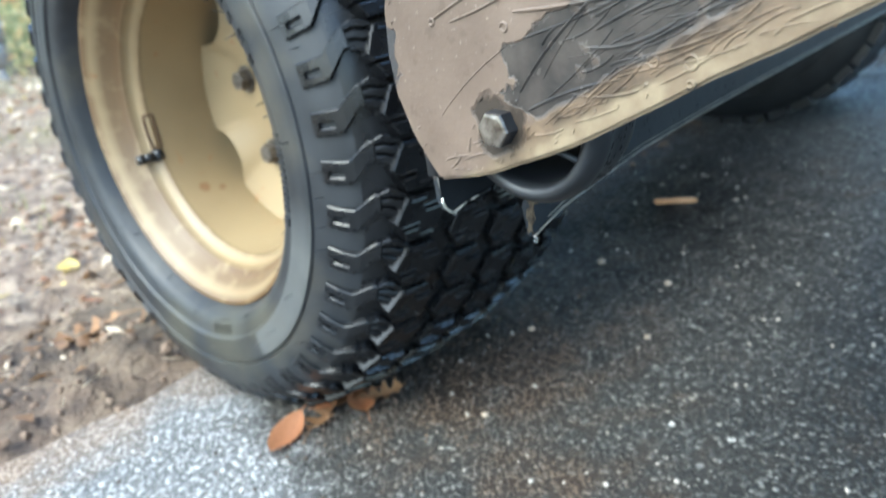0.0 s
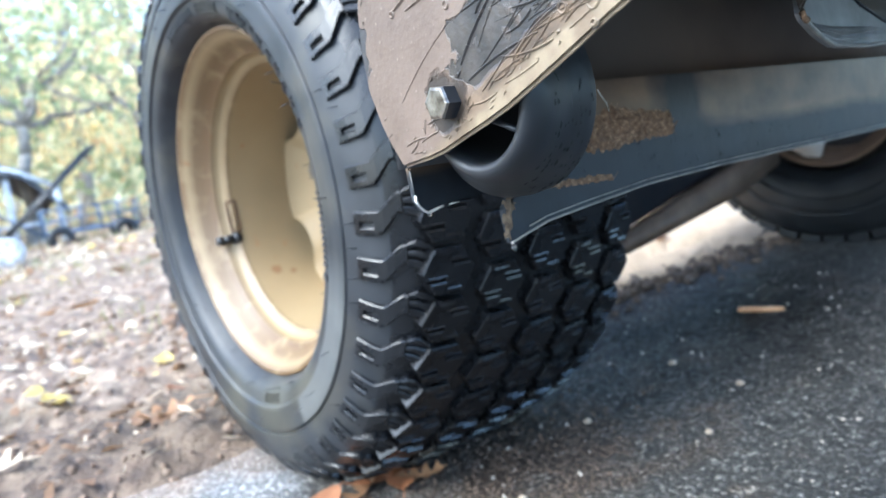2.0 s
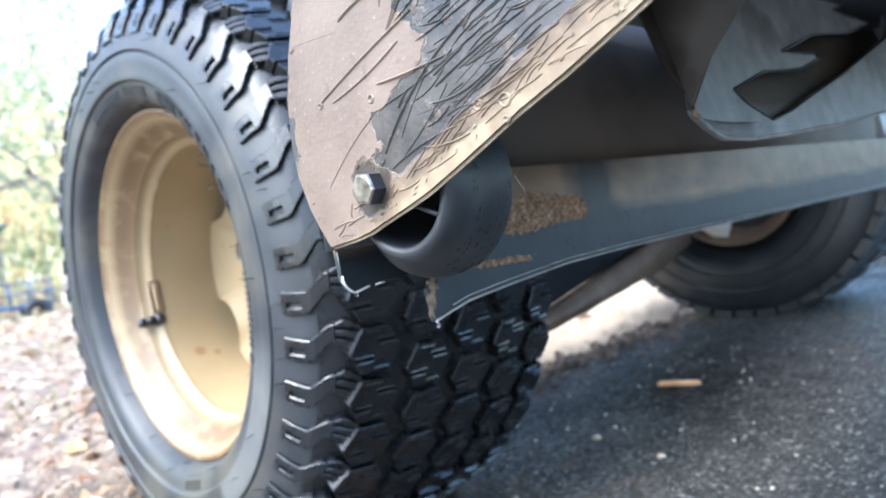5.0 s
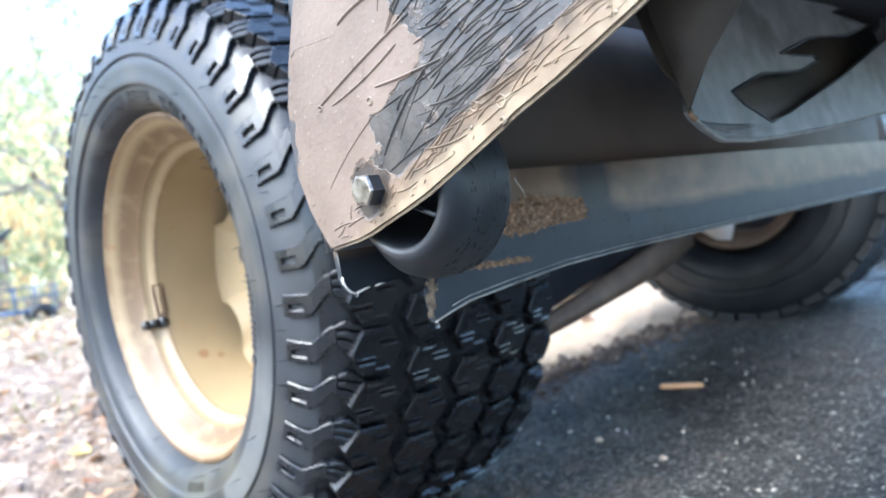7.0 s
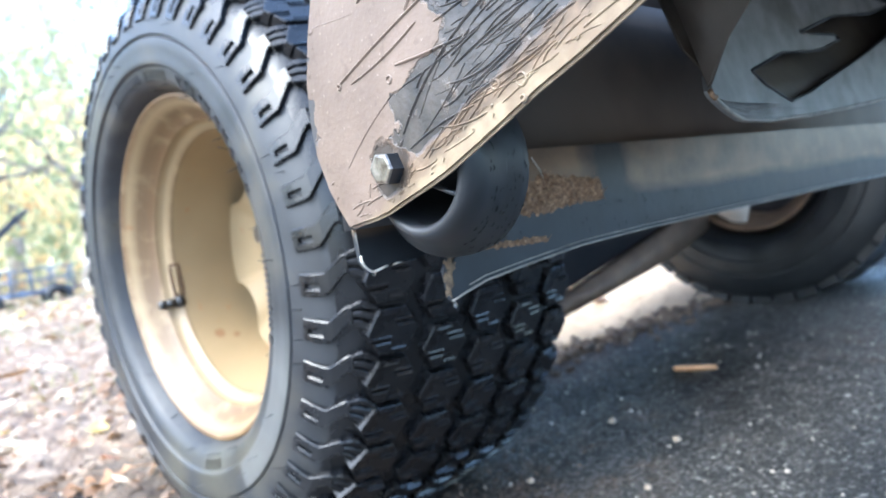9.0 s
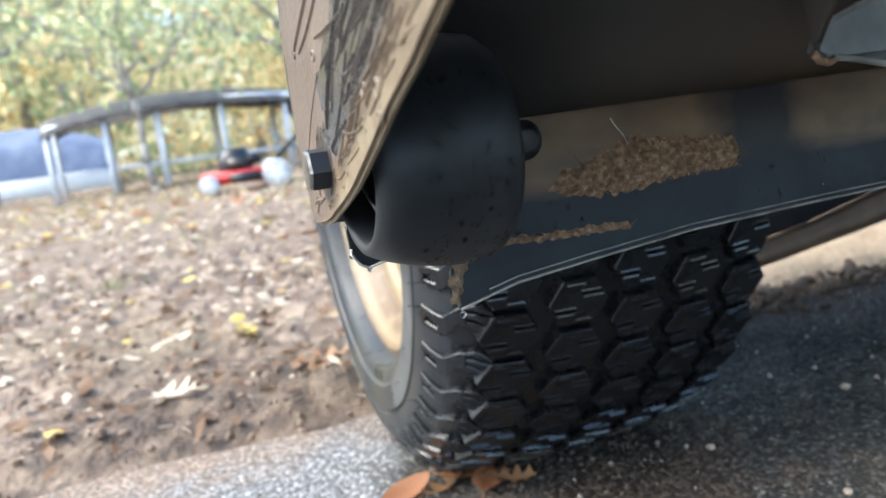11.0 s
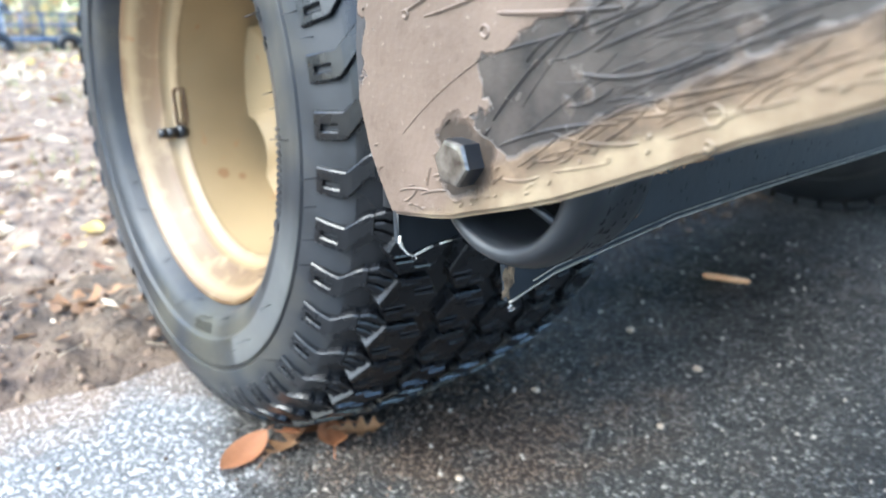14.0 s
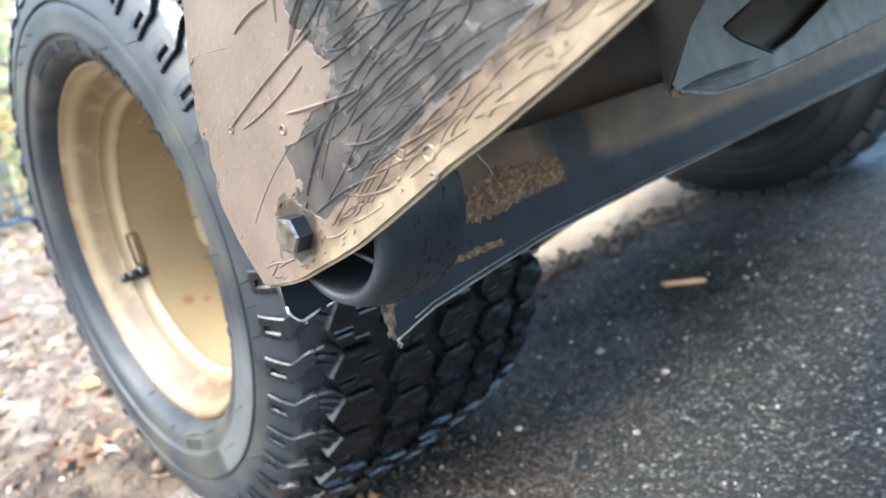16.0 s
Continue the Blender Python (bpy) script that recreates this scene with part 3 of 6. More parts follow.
def hex_head(r, h, washer=0.0, dome=0.86):
    """A hexagon bolt head that stands up along -x from x = 0."""
    bm = bmesh.new()

    def ring(x, rr, k=6):
        return [bm.verts.new((x, rr * math.cos(2 * math.pi * i / k), rr * math.sin(2 * math.pi * i / k))) for i in range(k)]
    a, b, c, d = ring(0.002, r), ring(-h * 0.84, r), ring(-h * 0.97, r * 0.93), ring(-h, r * dome * 0.9, 6)
    for p, q in ((a, b), (b, c), (c, d)):
        for i in range(6):
            bm.faces.new((p[i], p[(i + 1) % 6], q[(i + 1) % 6], q[i]))
    bm.faces.new(d)
    if washer:
        w0, w1 = ring(0.001, washer, 24), ring(-0.0016, washer, 24)
        for i in range(24):
            bm.faces.new((w0[i], w0[(i + 1) % 24], w1[(i + 1) % 24], w1[i]))
        bm.faces.new(w1)
    bmesh.ops.recalc_face_normals(bm, faces=bm.faces)
    return bm


def sidewall_x(r):
    for (x0, r0), (x1, r1) in zip(TYRE_HALF, TYRE_HALF[1:]):
        if r <= r1:
            return x0 + (x1 - x0) * (r - r0) / (r1 - r0)
    return -0.15


def on_sidewall(bm, angle, radius):
    """Wraps a flat drawing (x along the arc, y outwards) on to the outer sidewall, round the given angle."""
    for v in bm.verts:
        r = radius + v.co.y
        a = radians(angle) - v.co.x / radius
        v.co = (sidewall_x(r) - 0.0003 - v.co.z, -r * math.cos(a), r * math.sin(a))
    bmesh.ops.recalc_face_normals(bm, faces=bm.faces)
    return bm


def bars(n, pitch, w, h, d):
    bm = bmesh.new()
    for i in range(n):
        x = (i - (n - 1) / 2) * pitch
        m = Matrix.Translation((x, 0, 0)) @ Matrix.Diagonal((w, h, d, 1))
        bmesh.ops.create_cube(bm, size=1, matrix=m)
    return bm


def build_wheel():
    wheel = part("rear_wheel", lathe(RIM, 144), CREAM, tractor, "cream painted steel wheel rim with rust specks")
    auto_smooth(wheel.data, 26)
    wheel.matrix_basis = Matrix.Translation(HUB) @ TURN
    tyre = part("tyre", lathe(tyre_profile(), 180, squash), RUBBER, wheel, "wet black turf tyre")
    tyre.data.materials.append(TREAD)
    for f in tyre.data.polygons:
        if math.hypot(f.center.y, f.center.z) > 0.254:
            f.material_index = 1
    auto_smooth(tyre.data, 38)
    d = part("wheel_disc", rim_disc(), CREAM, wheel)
    auto_smooth(d.data, 35)
    bolt = mesh("wheel_bolt", hex_head(0.0105, 0.013, 0.0145), STEEL, False)
    for k in range(5):
        a = radians(159 + 72 * k)
        ob = part("wheel_bolt", bolt, None, wheel)
        ob.matrix_basis = pose(0.006, -0.069 * math.cos(a), 0.069 * math.sin(a), 20 * k)
    # hub cap
    h = part("hub_cap", lathe([(0.02, 0.045), (0.006, 0.036), (0.000, 0.033), (-0.002, 0.028), (-0.002, 0.0)], 40), STEEL, wheel)
    # valve stem and balance clip on the barrel
    a = radians(196)
    c, s = -math.cos(a), math.sin(a)
    bm = rod((-0.078, 0.138 * c, 0.138 * s), (-0.086, 0.136 * c, 0.136 * s), 0.0072, 0.0066, 14)
    rod((-0.086, 0.136 * c, 0.136 * s), (-0.097, 0.138 * c, 0.138 * s), 0.0050, 0.0047, 12, bm)
    rod((-0.097, 0.138 * c, 0.138 * s), (-0.104, 0.139 * c, 0.139 * s), 0.0053, 0.0048, 12, bm)
    part("valve_stem", bm, BLACK, wheel)
    def on_barrel(u, angle, lift=0.0):
        r = 0.1362 - 0.25 * (u + 0.0845) - lift
        return (u, -r * math.cos(radians(angle)), r * math.sin(radians(angle)))
    steps = [193 - 1.25 * k for k in range(13)]
    loop = [on_barrel(-0.0845, a_) for a_ in steps] + [on_barrel(-0.0745, a_) for a_ in reversed(steps)]
    part("balance_weight", sweep([on_barrel(-0.0795, a_, 0.0002) for a_ in steps[1:-1]], 0.0028, 10), CREAM, wheel)
    part("weight_seam", sweep(loop + loop[:2], 0.0015, 6), material("rust", [(0.3, (0.045, 0.026, 0.014)), (0.7, (0.13, 0.075, 0.038))], 90, rough=(0.7, 0.9), bump=0.4), wheel, "rusty seam round the balance weight")
    # raised marks on the sidewall
    for ang, w, h in ((62, 0.010, 0.012), (57.5, 0.006, 0.013), (54, 0.009, 0.011), (49, 0.005, 0.013), (45, 0.011, 0.012), (39, 0.007, 0.013), (34, 0.010, 0.013), (29, 0.005, 0.010), (24, 0.009, 0.013), (18.5, 0.007, 0.012)):
        part("sidewall_mark", on_sidewall(bars(2, w * 0.6, w * 0.35, h, 0.0034), ang, 0.1835), RUBBER, wheel, smooth=False)
    for ang, count, pitch, w, h, r0 in ((-7, 12, 0.0052, 0.0026, 0.008, 0.187), (-19, 1, 0, 0.006, 0.007, 0.187), (-82, 6, 0.0058, 0.003, 0.008, 0.186), (78, 8, 0.006, 0.003, 0.009, 0.185), (100, 9, 0.008, 0.004, 0.007, 0.185)):
        for k in range(count):
            part("sidewall_mark", on_sidewall(bars(1, 0, w, h, 0.0030), ang - math.degrees((k - (count - 1) / 2) * pitch / r0), r0), RUBBER, wheel, smooth=False)
    # moulding hairs
    bm = bmesh.new()
    rnd = random.Random(5)
    for k in range(70):
        a = 2 * math.pi * k / 70 + rnd.uniform(-0.02, 0.02)
        r = rnd.choice((0.172, 0.178, 0.205, 0.232, 0.24))
        x = sidewall_x(r)
        p = Vector((x, -r * math.cos(a), r * math.sin(a)))
        if over_ground(p) < 0.04:
            continue
        rod(p, p + Vector((-0.008 - 0.004 * rnd.random(), rnd.uniform(-0.003, 0.003), rnd.uniform(-0.003, 0.003))), 0.0004, 0.0003, 5, bm)
    tagged(part("moulding_hairs", bm, RUBBER, wheel), kind="stuff")
    hexm, lugs = hex_block(), {-1: shoulder_lug(1), 1: shoulder_lug(-1)}
    rows = 45
    for col, x in enumerate((-0.094, -0.047, 0.0, 0.047, 0.094)):
        r = radius_at(x)
        for k in range(rows):
            a = 2 * math.pi * (k + 0.4 + 0.5 * (col % 2)) / rows
            y, z = -r * math.cos(a), r * math.sin(a)
            if over_ground(Vector((x, y, z))) < 0.003:
                continue
            ob = part("tread_block", hexm, None, wheel)
            ob.matrix_basis = pose(x, y, z, 0, 0, 0) @ Matrix.Rotation(-a, 4, "X") @ Matrix.Rotation(x * 1.4, 4, "Z")
    for side in (-1, 1):
        for k in range(rows):
            a = 2 * math.pi * (k + 0.4 + 0.25 * (side + 1)) / rows
            if over_ground(Vector((side * 0.12, -0.262 * math.cos(a), 0.262 * math.sin(a)))) < 0.002:
                continue
            ob = part("shoulder_lug", lugs[side], None, wheel)
            ob.matrix_basis = Matrix.Rotation(-a, 4, "X")
    return wheel


wheel = build_wheel()

# ---- footrest side plate ----
PLATE = [(0.13, 0.56), (0.165, 0.50), (0.195, 0.46), (0.214, 0.43), (0.2255, 0.411), (0.2355, 0.387), (0.2410, 0.368), (0.2425, 0.352), (0.2412, 0.335), (0.2355, 0.319), (0.2305, 0.310), (0.2240, 0.3003),
         (0.205, 0.3025), (0.196, 0.3042), (0.186, 0.3073), (0.170, 0.3120), (0.158, 0.3160), (0.143, 0.3222), (0.1275, 0.3289), (0.110, 0.3367), (0.092, 0.3435), (0.062, 0.3565), (0.02, 0.376), (-0.04, 0.401), (-0.12, 0.43), (-0.12, 0.56)]


def plate_paint():
    """Tan paint, a dark burnt and wrinkled patch, and a cleaner cream band along the lower edge."""
    m = bpy.data.materials.new("plate_paint")
    m.use_nodes = True
    n, l = m.node_tree.nodes, m.node_tree.links
    b = n["Principled BSDF"]
    co = n.new("ShaderNodeTexCoord")
    sep = n.new("ShaderNodeSeparateXYZ")
    l.new(co.outputs["Object"], sep.inputs[0])

    def noise_of(scale, detail=8):
        no = n.new("ShaderNodeTexNoise")
        no.inputs["Scale"].default_value, no.inputs["Detail"].default_value = scale, detail
        l.new(co.outputs["Object"], no.inputs["Vector"])
        return no.outputs[0]

    def op(kind, a, c, d=None):
        q = n.new("ShaderNodeMath")
        q.operation = kind
        for i, v in enumerate((a, c, d)):
            if v is None:
                continue
            if isinstance(v, (int, float)):
                q.inputs[i].default_value = v
            else:
                l.new(v, q.inputs[i])
        return q.outputs[0]

    def ramp(v, lo, hi):
        q = n.new("ShaderNodeMapRange")
        q.inputs[1].default_value, q.inputs[2].default_value = lo, hi
        l.new(v, q.inputs[0])
        return q.outputs[0]

    def mix(f, a, c):
        q = n.new("ShaderNodeMixRGB")
        for i, v in enumerate((f, a, c)):
            if isinstance(v, tuple):
                q.inputs[i].default_value = (*v, 1)
            else:
                l.new(v, q.inputs[i])
        return q.outputs[0]
    y, z = sep.outputs[1], sep.outputs[2]
    fine, coarse, grit = noise_of(90), noise_of(32), noise_of(420, 4)
    up = op("ADD", op("MULTIPLY", op("SUBTRACT", y, 0.186), 0.392), op("MULTIPLY", op("SUBTRACT", z, 0.3062), 0.92))
    up = op("ADD", up, op("MULTIPLY", op("SUBTRACT", fine, 0.5), 0.009))
    stained = ramp(up, 0.0035, 0.0075)
    above = ramp(up, 0.0120, 0.0140)
    # the border of the burnt patch: how far back it reaches at each height
    curve = n.new("ShaderNodeFloatCurve")
    border = curve.mapping.curves[0]
    reach = [(0.0, 0.50), (0.09, 0.62), (0.20, 0.60), (0.33, 0.53), (0.42, 0.40), (0.50, 0.22), (0.56, 0.20), (0.64, 0.30), (0.80, 0.36), (1.0, 0.40)]
    while len(border.points) < len(reach):
        border.points.new(0.5, 0.5)
    for p_, (k, v) in zip(border.points, reach):
        p_.location = (k, v)
    curve.mapping.update()
    l.new(ramp(z, 0.326, 0.406), curve.inputs["Value"])
    back = op("ADD", 0.130, op("MULTIPLY", curve.outputs[0], 0.090))
    ahead = op("ADD", op("SUBTRACT", back, y), op("MULTIPLY", op("SUBTRACT", fine, 0.5), 0.022))
    ahead = op("ADD", ahead, op("MULTIPLY", op("SUBTRACT", noise_of(210, 5), 0.5), 0.008))
    dark = op("MULTIPLY", ramp(ahead, 0.0, 0.0016), above)
    dark = op("MULTIPLY", dark, op("SUBTRACT", 1.0, op("MULTIPLY", ramp(noise_of(95, 8), 0.58, 0.66), 0.4)))
    ring = op("SQRT", op("ADD", op("POWER", op("SUBTRACT", y, 0.190), 2.0), op("POWER", op("SUBTRACT", z, 0.3225), 2.0)), 0)
    ring = op("ADD", ring, op("MULTIPLY", op("SUBTRACT", fine, 0.5), 0.016))
    rusty = op("SUBTRACT", 1.0, ramp(ring, 0.0096, 0.0122))
    edge = op("ADD", y, op("MULTIPLY", op("SUBTRACT", fine, 0.5), 0.03))
    edge = op("ADD", edge, op("MULTIPLY", op("MULTIPLY", ramp(z, 0.336, 0.342), ramp(z, 0.366, 0.358)), 0.0042))
    chips = ramp(edge, 0.2398, 0.2406)
    tan = mix(ramp(coarse, 0.3, 0.7), (0.086, 0.061, 0.045), (0.130, 0.095, 0.072))
    tan = mix(op("MULTIPLY", ramp(grit, 0.66, 0.74), 0.5), tan, (0.27, 0.225, 0.185))
    tan = mix(op("MULTIPLY", ramp(noise_of(140, 6), 0.60, 0.68), 0.6), tan, (0.075, 0.052, 0.038))
    band = mix(ramp(fine, 0.3, 0.65), (0.212, 0.166, 0.106), (0.125, 0.090, 0.056))
    brown = mix(ramp(fine, 0.35, 0.62), (0.034, 0.023, 0.015), (0.140, 0.098, 0.062))
    black = mix(ramp(op("MULTIPLY_ADD", coarse, 0.5, op("MULTIPLY", fine, 0.5)), 0.38, 0.62), (0.014, 0.0135, 0.014), (0.056, 0.048, 0.042))
    col = mix(stained, band, mix(ramp(ahead, -0.030, 0.000), tan, brown))
    col = mix(above, col, tan)
    col = mix(dark, col, black)
    col = mix(rusty, col, (0.030, 0.022, 0.016))
    col = mix(chips, col, (0.035, 0.033, 0.034))
    l.new(col, b.inputs["Base Color"])
    l.new(op("SUBTRACT", 0.50, op("MULTIPLY", dark, 0.24)), b.inputs["Roughness"])
    b.inputs["Specular IOR Level"].default_value = 0.35
    bu = n.new("ShaderNodeBump")
    bu.inputs["Strength"].default_value, bu.inputs["Distance"].default_value = 0.8, 0.0008
    l.new(op("ADD", op("MULTIPLY", op("MAXIMUM", dark, op("MAXIMUM", chips, rusty)), -1.0), op("ADD", op("MULTIPLY", grit, 0.35), op("MULTIPLY", fine, 0.5))), bu.inputs["Height"])
    l.new(bu.outputs[0], b.inputs["Normal"])
    return m


PLATE_M = plate_paint()
plate = part("footrest_plate", prism(PLATE, 0.2195, 0.2230, "x", 0.0013), PLATE_M, tractor, "peeling tan side plate with wrinkled dark paint")
auto_smooth(plate.data, 35)
plate.matrix_basis = pose(0.2195, 0.125, 0, 0, 0, -1.4) @ pose(-0.2195, -0.125, 0)
b = part("bolt", hex_head(0.0069, 0.0070), material("bolt_steel", [(0.30, (0.085, 0.070, 0.057)), (0.5, (0.24, 0.218, 0.19)), (0.72, (0.42, 0.39, 0.345))], 200, rough=(0.22, 0.40), metal=0.88, bump=0.4, bump_scale=350, bump_dist=0.0004), plate, "worn dark hexagon bolt head", False)
b.matrix_basis = pose(0.2195, 0.1887, 0.3226, 8)
b.data.materials.append(BLACK)
for f in b.data.polygons:
    f.material_index = int(f.normal.x > -0.35)


def ridge(bm, pts, r):
    """A low raised line of paint along points on the plate's outer face, its edge shadow painted dark down either
    side.
    """
    rows = []
    for i, (y, z) in enumerate(pts):
        y0, z0 = pts[max(0, i - 1)]
        y1, z1 = pts[min(len(pts) - 1, i + 1)]
        d = math.hypot(y1 - y0, z1 - z0) or 1
        ny, nz = -(z1 - z0) / d, (y1 - y0) / d
        k = r * min(1.0, 0.6 + 0.6 * math.sin(math.pi * i / (len(pts) - 1)) ** 0.35)
        rows.append([bm.verts.new((0.2196 - h * k, y + ny * w * k, z + nz * w * k)) for w, h in ((-1.6, 0.02), (-0.95, 0.10), (-0.5, 1.1), (0, 1.45), (0.5, 1.1), (0.95, 0.10), (1.6, 0.02))])
    for p, q in zip(rows, rows[1:]):
        for i in range(6):
            bm.faces.new((p[i], p[i + 1], q[i + 1], q[i])).material_index = 1 if i in (0, 5) else 0


def stroke(y, z, angle, length, bend, steps=9):
    pts = []
    for i in range(steps + 1):
        pts.append((y, z))
        a = angle + bend * (i / steps - 0.5)
        y -= math.cos(a) * length / steps
        z += math.sin(a) * length / steps
    return pts


def lower_edge(y):
    for (y0, z0), (y1, z1) in zip(PLATE[11:], PLATE[12:]):
        if y1 <= y <= y0:
            return z0 + (z1 - z0) * (y0 - y) / (y0 - y1)
    return 0.3


def build_wrinkles():
    bm = bmesh.new()
    rnd = random.Random(12)
    # the long strokes: start, lean, length and bend
    for y, z, lean, length, bend, r in ((0.2169, 0.3620, 19, 0.066, -0.10, 0.0009), (0.2073, 0.3611, 18, 0.046, 0.25, 0.0008), (0.1786, 0.3621, 2, 0.038, 0.10, 0.0010), (0.1763, 0.3529, 16, 0.060, 0.15, 0.0007),
                                        (0.1793, 0.3348, 32, 0.080, -0.65, 0.0009), (0.1502, 0.3484, 12, 0.031, 0.6, 0.0009), (0.2178, 0.3267, 34, 0.044, -0.3, 0.0004), (0.1964, 0.3919, 12, 0.024, -0.4, 0.0010),
                                        (0.1539, 0.3723, 13, 0.030, 0.1, 0.0008), (0.1593, 0.3340, 2, 0.026, 0.5, 0.0007), (0.1763, 0.3285, 14, 0.038, -0.3, 0.0008), (0.1750, 0.3197, 12, 0.013, 0.5, 0.0006),
                                        (0.1376, 0.3456, 22, 0.043, 0.0, 0.0008), (0.1324, 0.3444, 14, 0.030, 0.2, 0.0008), (0.1471, 0.3538, 18, 0.046, -0.15, 0.0008), (0.2302, 0.3908, -4, 0.030, 0.0, 0.0003)):
        ridge(bm, stroke(y, z, radians(lean), length, bend, 14), r * 0.78)
    for k in range(330):
        y = rnd.uniform(-0.02, 0.172)
        up = rnd.uniform(0.011, 0.095)
        z = lower_edge(y) + up
        if y > 0.150 and 0.356 < z < 0.38:
            continue
        lean = rnd.gauss(19, 7) + 30 * max(0.0, (y - 0.150) / 0.025)
        ridge(bm, stroke(y, z, radians(lean), 0.008 + 0.050 * rnd.random() ** 1.5, rnd.gauss(0, 0.55), 12), rnd.uniform(0.00024, 0.00060))
    for k in range(46):
        y = rnd.uniform(0.0, 0.178)
        ridge(bm, stroke(y, lower_edge(y) + rnd.uniform(0.006, 0.013), radians(rnd.gauss(22, 8)), rnd.uniform(0.006, 0.020), rnd.uniform(-0.9, 0.9), 8), rnd.uniform(0.00025, 0.0005))
    for y, z, ang, length in ((0.219, 0.309, 8, 0.014), (0.217, 0.306, 40, 0.008), (0.209, 0.3095, 14, 0.012), (0.2035, 0.316, 10, 0.007), (0.206, 0.3125, 75, 0.006)):
        ridge(bm, stroke(y, z, radians(ang), length, rnd.uniform(-0.8, 0.8), 7), 0.0005)
    for y, z, r in ((0.1164, 0.3420, 0.0022), (0.1168, 0.3357, 0.0010), (0.1283, 0.3429, 0.0018), (0.1831, 0.3574, 0.0015), (0.2160, 0.3617, 0.0012)):
        ridge(bm, [(y + r * math.cos(a), z + r * math.sin(a)) for a in [2 * math.pi * i / 12 for i in range(13)]], 0.0006)
    bmesh.ops.recalc_face_normals(bm, faces=bm.faces)
    w_ = tagged(part("paint_wrinkle", bm, PLATE_M, plate), kind="stuff")
    w_.data.materials.append(material("ridge_edge_shade", [(0.3, (0.010, 0.009, 0.008)), (0.7, (0.032, 0.026, 0.021))], 200, rough=(0.3, 0.5)))


build_wrinkles()


def build_paint_flakes():
    """Curled flakes of paint along the rear edge, round the bolt and over the lower band."""
    bm = bmesh.new()
    rnd = random.Random(31)
    spots = [(PLATE[k][0] - 0.004 - 0.004 * rnd.random(), PLATE[k][1] + rnd.uniform(-0.006, 0.006)) for k in (5, 6, 9) for q in range(2)]
    spots += [(0.190 + 0.0125 * math.cos(a), 0.3225 + 0.0125 * math.sin(a)) for a in [0.5 * k + rnd.uniform(-0.2, 0.2) for k in range(12)]]
    spots += [(y, lower_edge(y) + rnd.uniform(0.003, 0.012)) for y in [rnd.uniform(0.03, 0.215) for k in range(40)]]
    for y, z in spots:
        w, h, a = rnd.uniform(0.0006, 0.0020), rnd.uniform(0.0003, 0.0007), rnd.uniform(0.1, 1.0)
        c, s_ = math.cos(a), math.sin(a)
        ring = []
        for i in range(7):
            t = 2 * math.pi * i / 7
            u, v = w * math.cos(t) * rnd.uniform(0.6, 1.3), h * math.sin(t) * rnd.uniform(0.6, 1.3)
            ring.append(bm.verts.new((0.2193 - abs(rnd.gauss(0, 0.00025)), y - u * c - v * s_, z + u * s_ - v * c)))
        top = bm.verts.new((0.2189, y, z))
        for i in range(7):
            bm.faces.new((top, ring[i], ring[(i + 1) % 7]))
    bmesh.ops.recalc_face_normals(bm, faces=bm.faces)
    tagged(part("paint_flake", bm, PLATE_M, plate, smooth=False), kind="stuff")


build_paint_flakes()


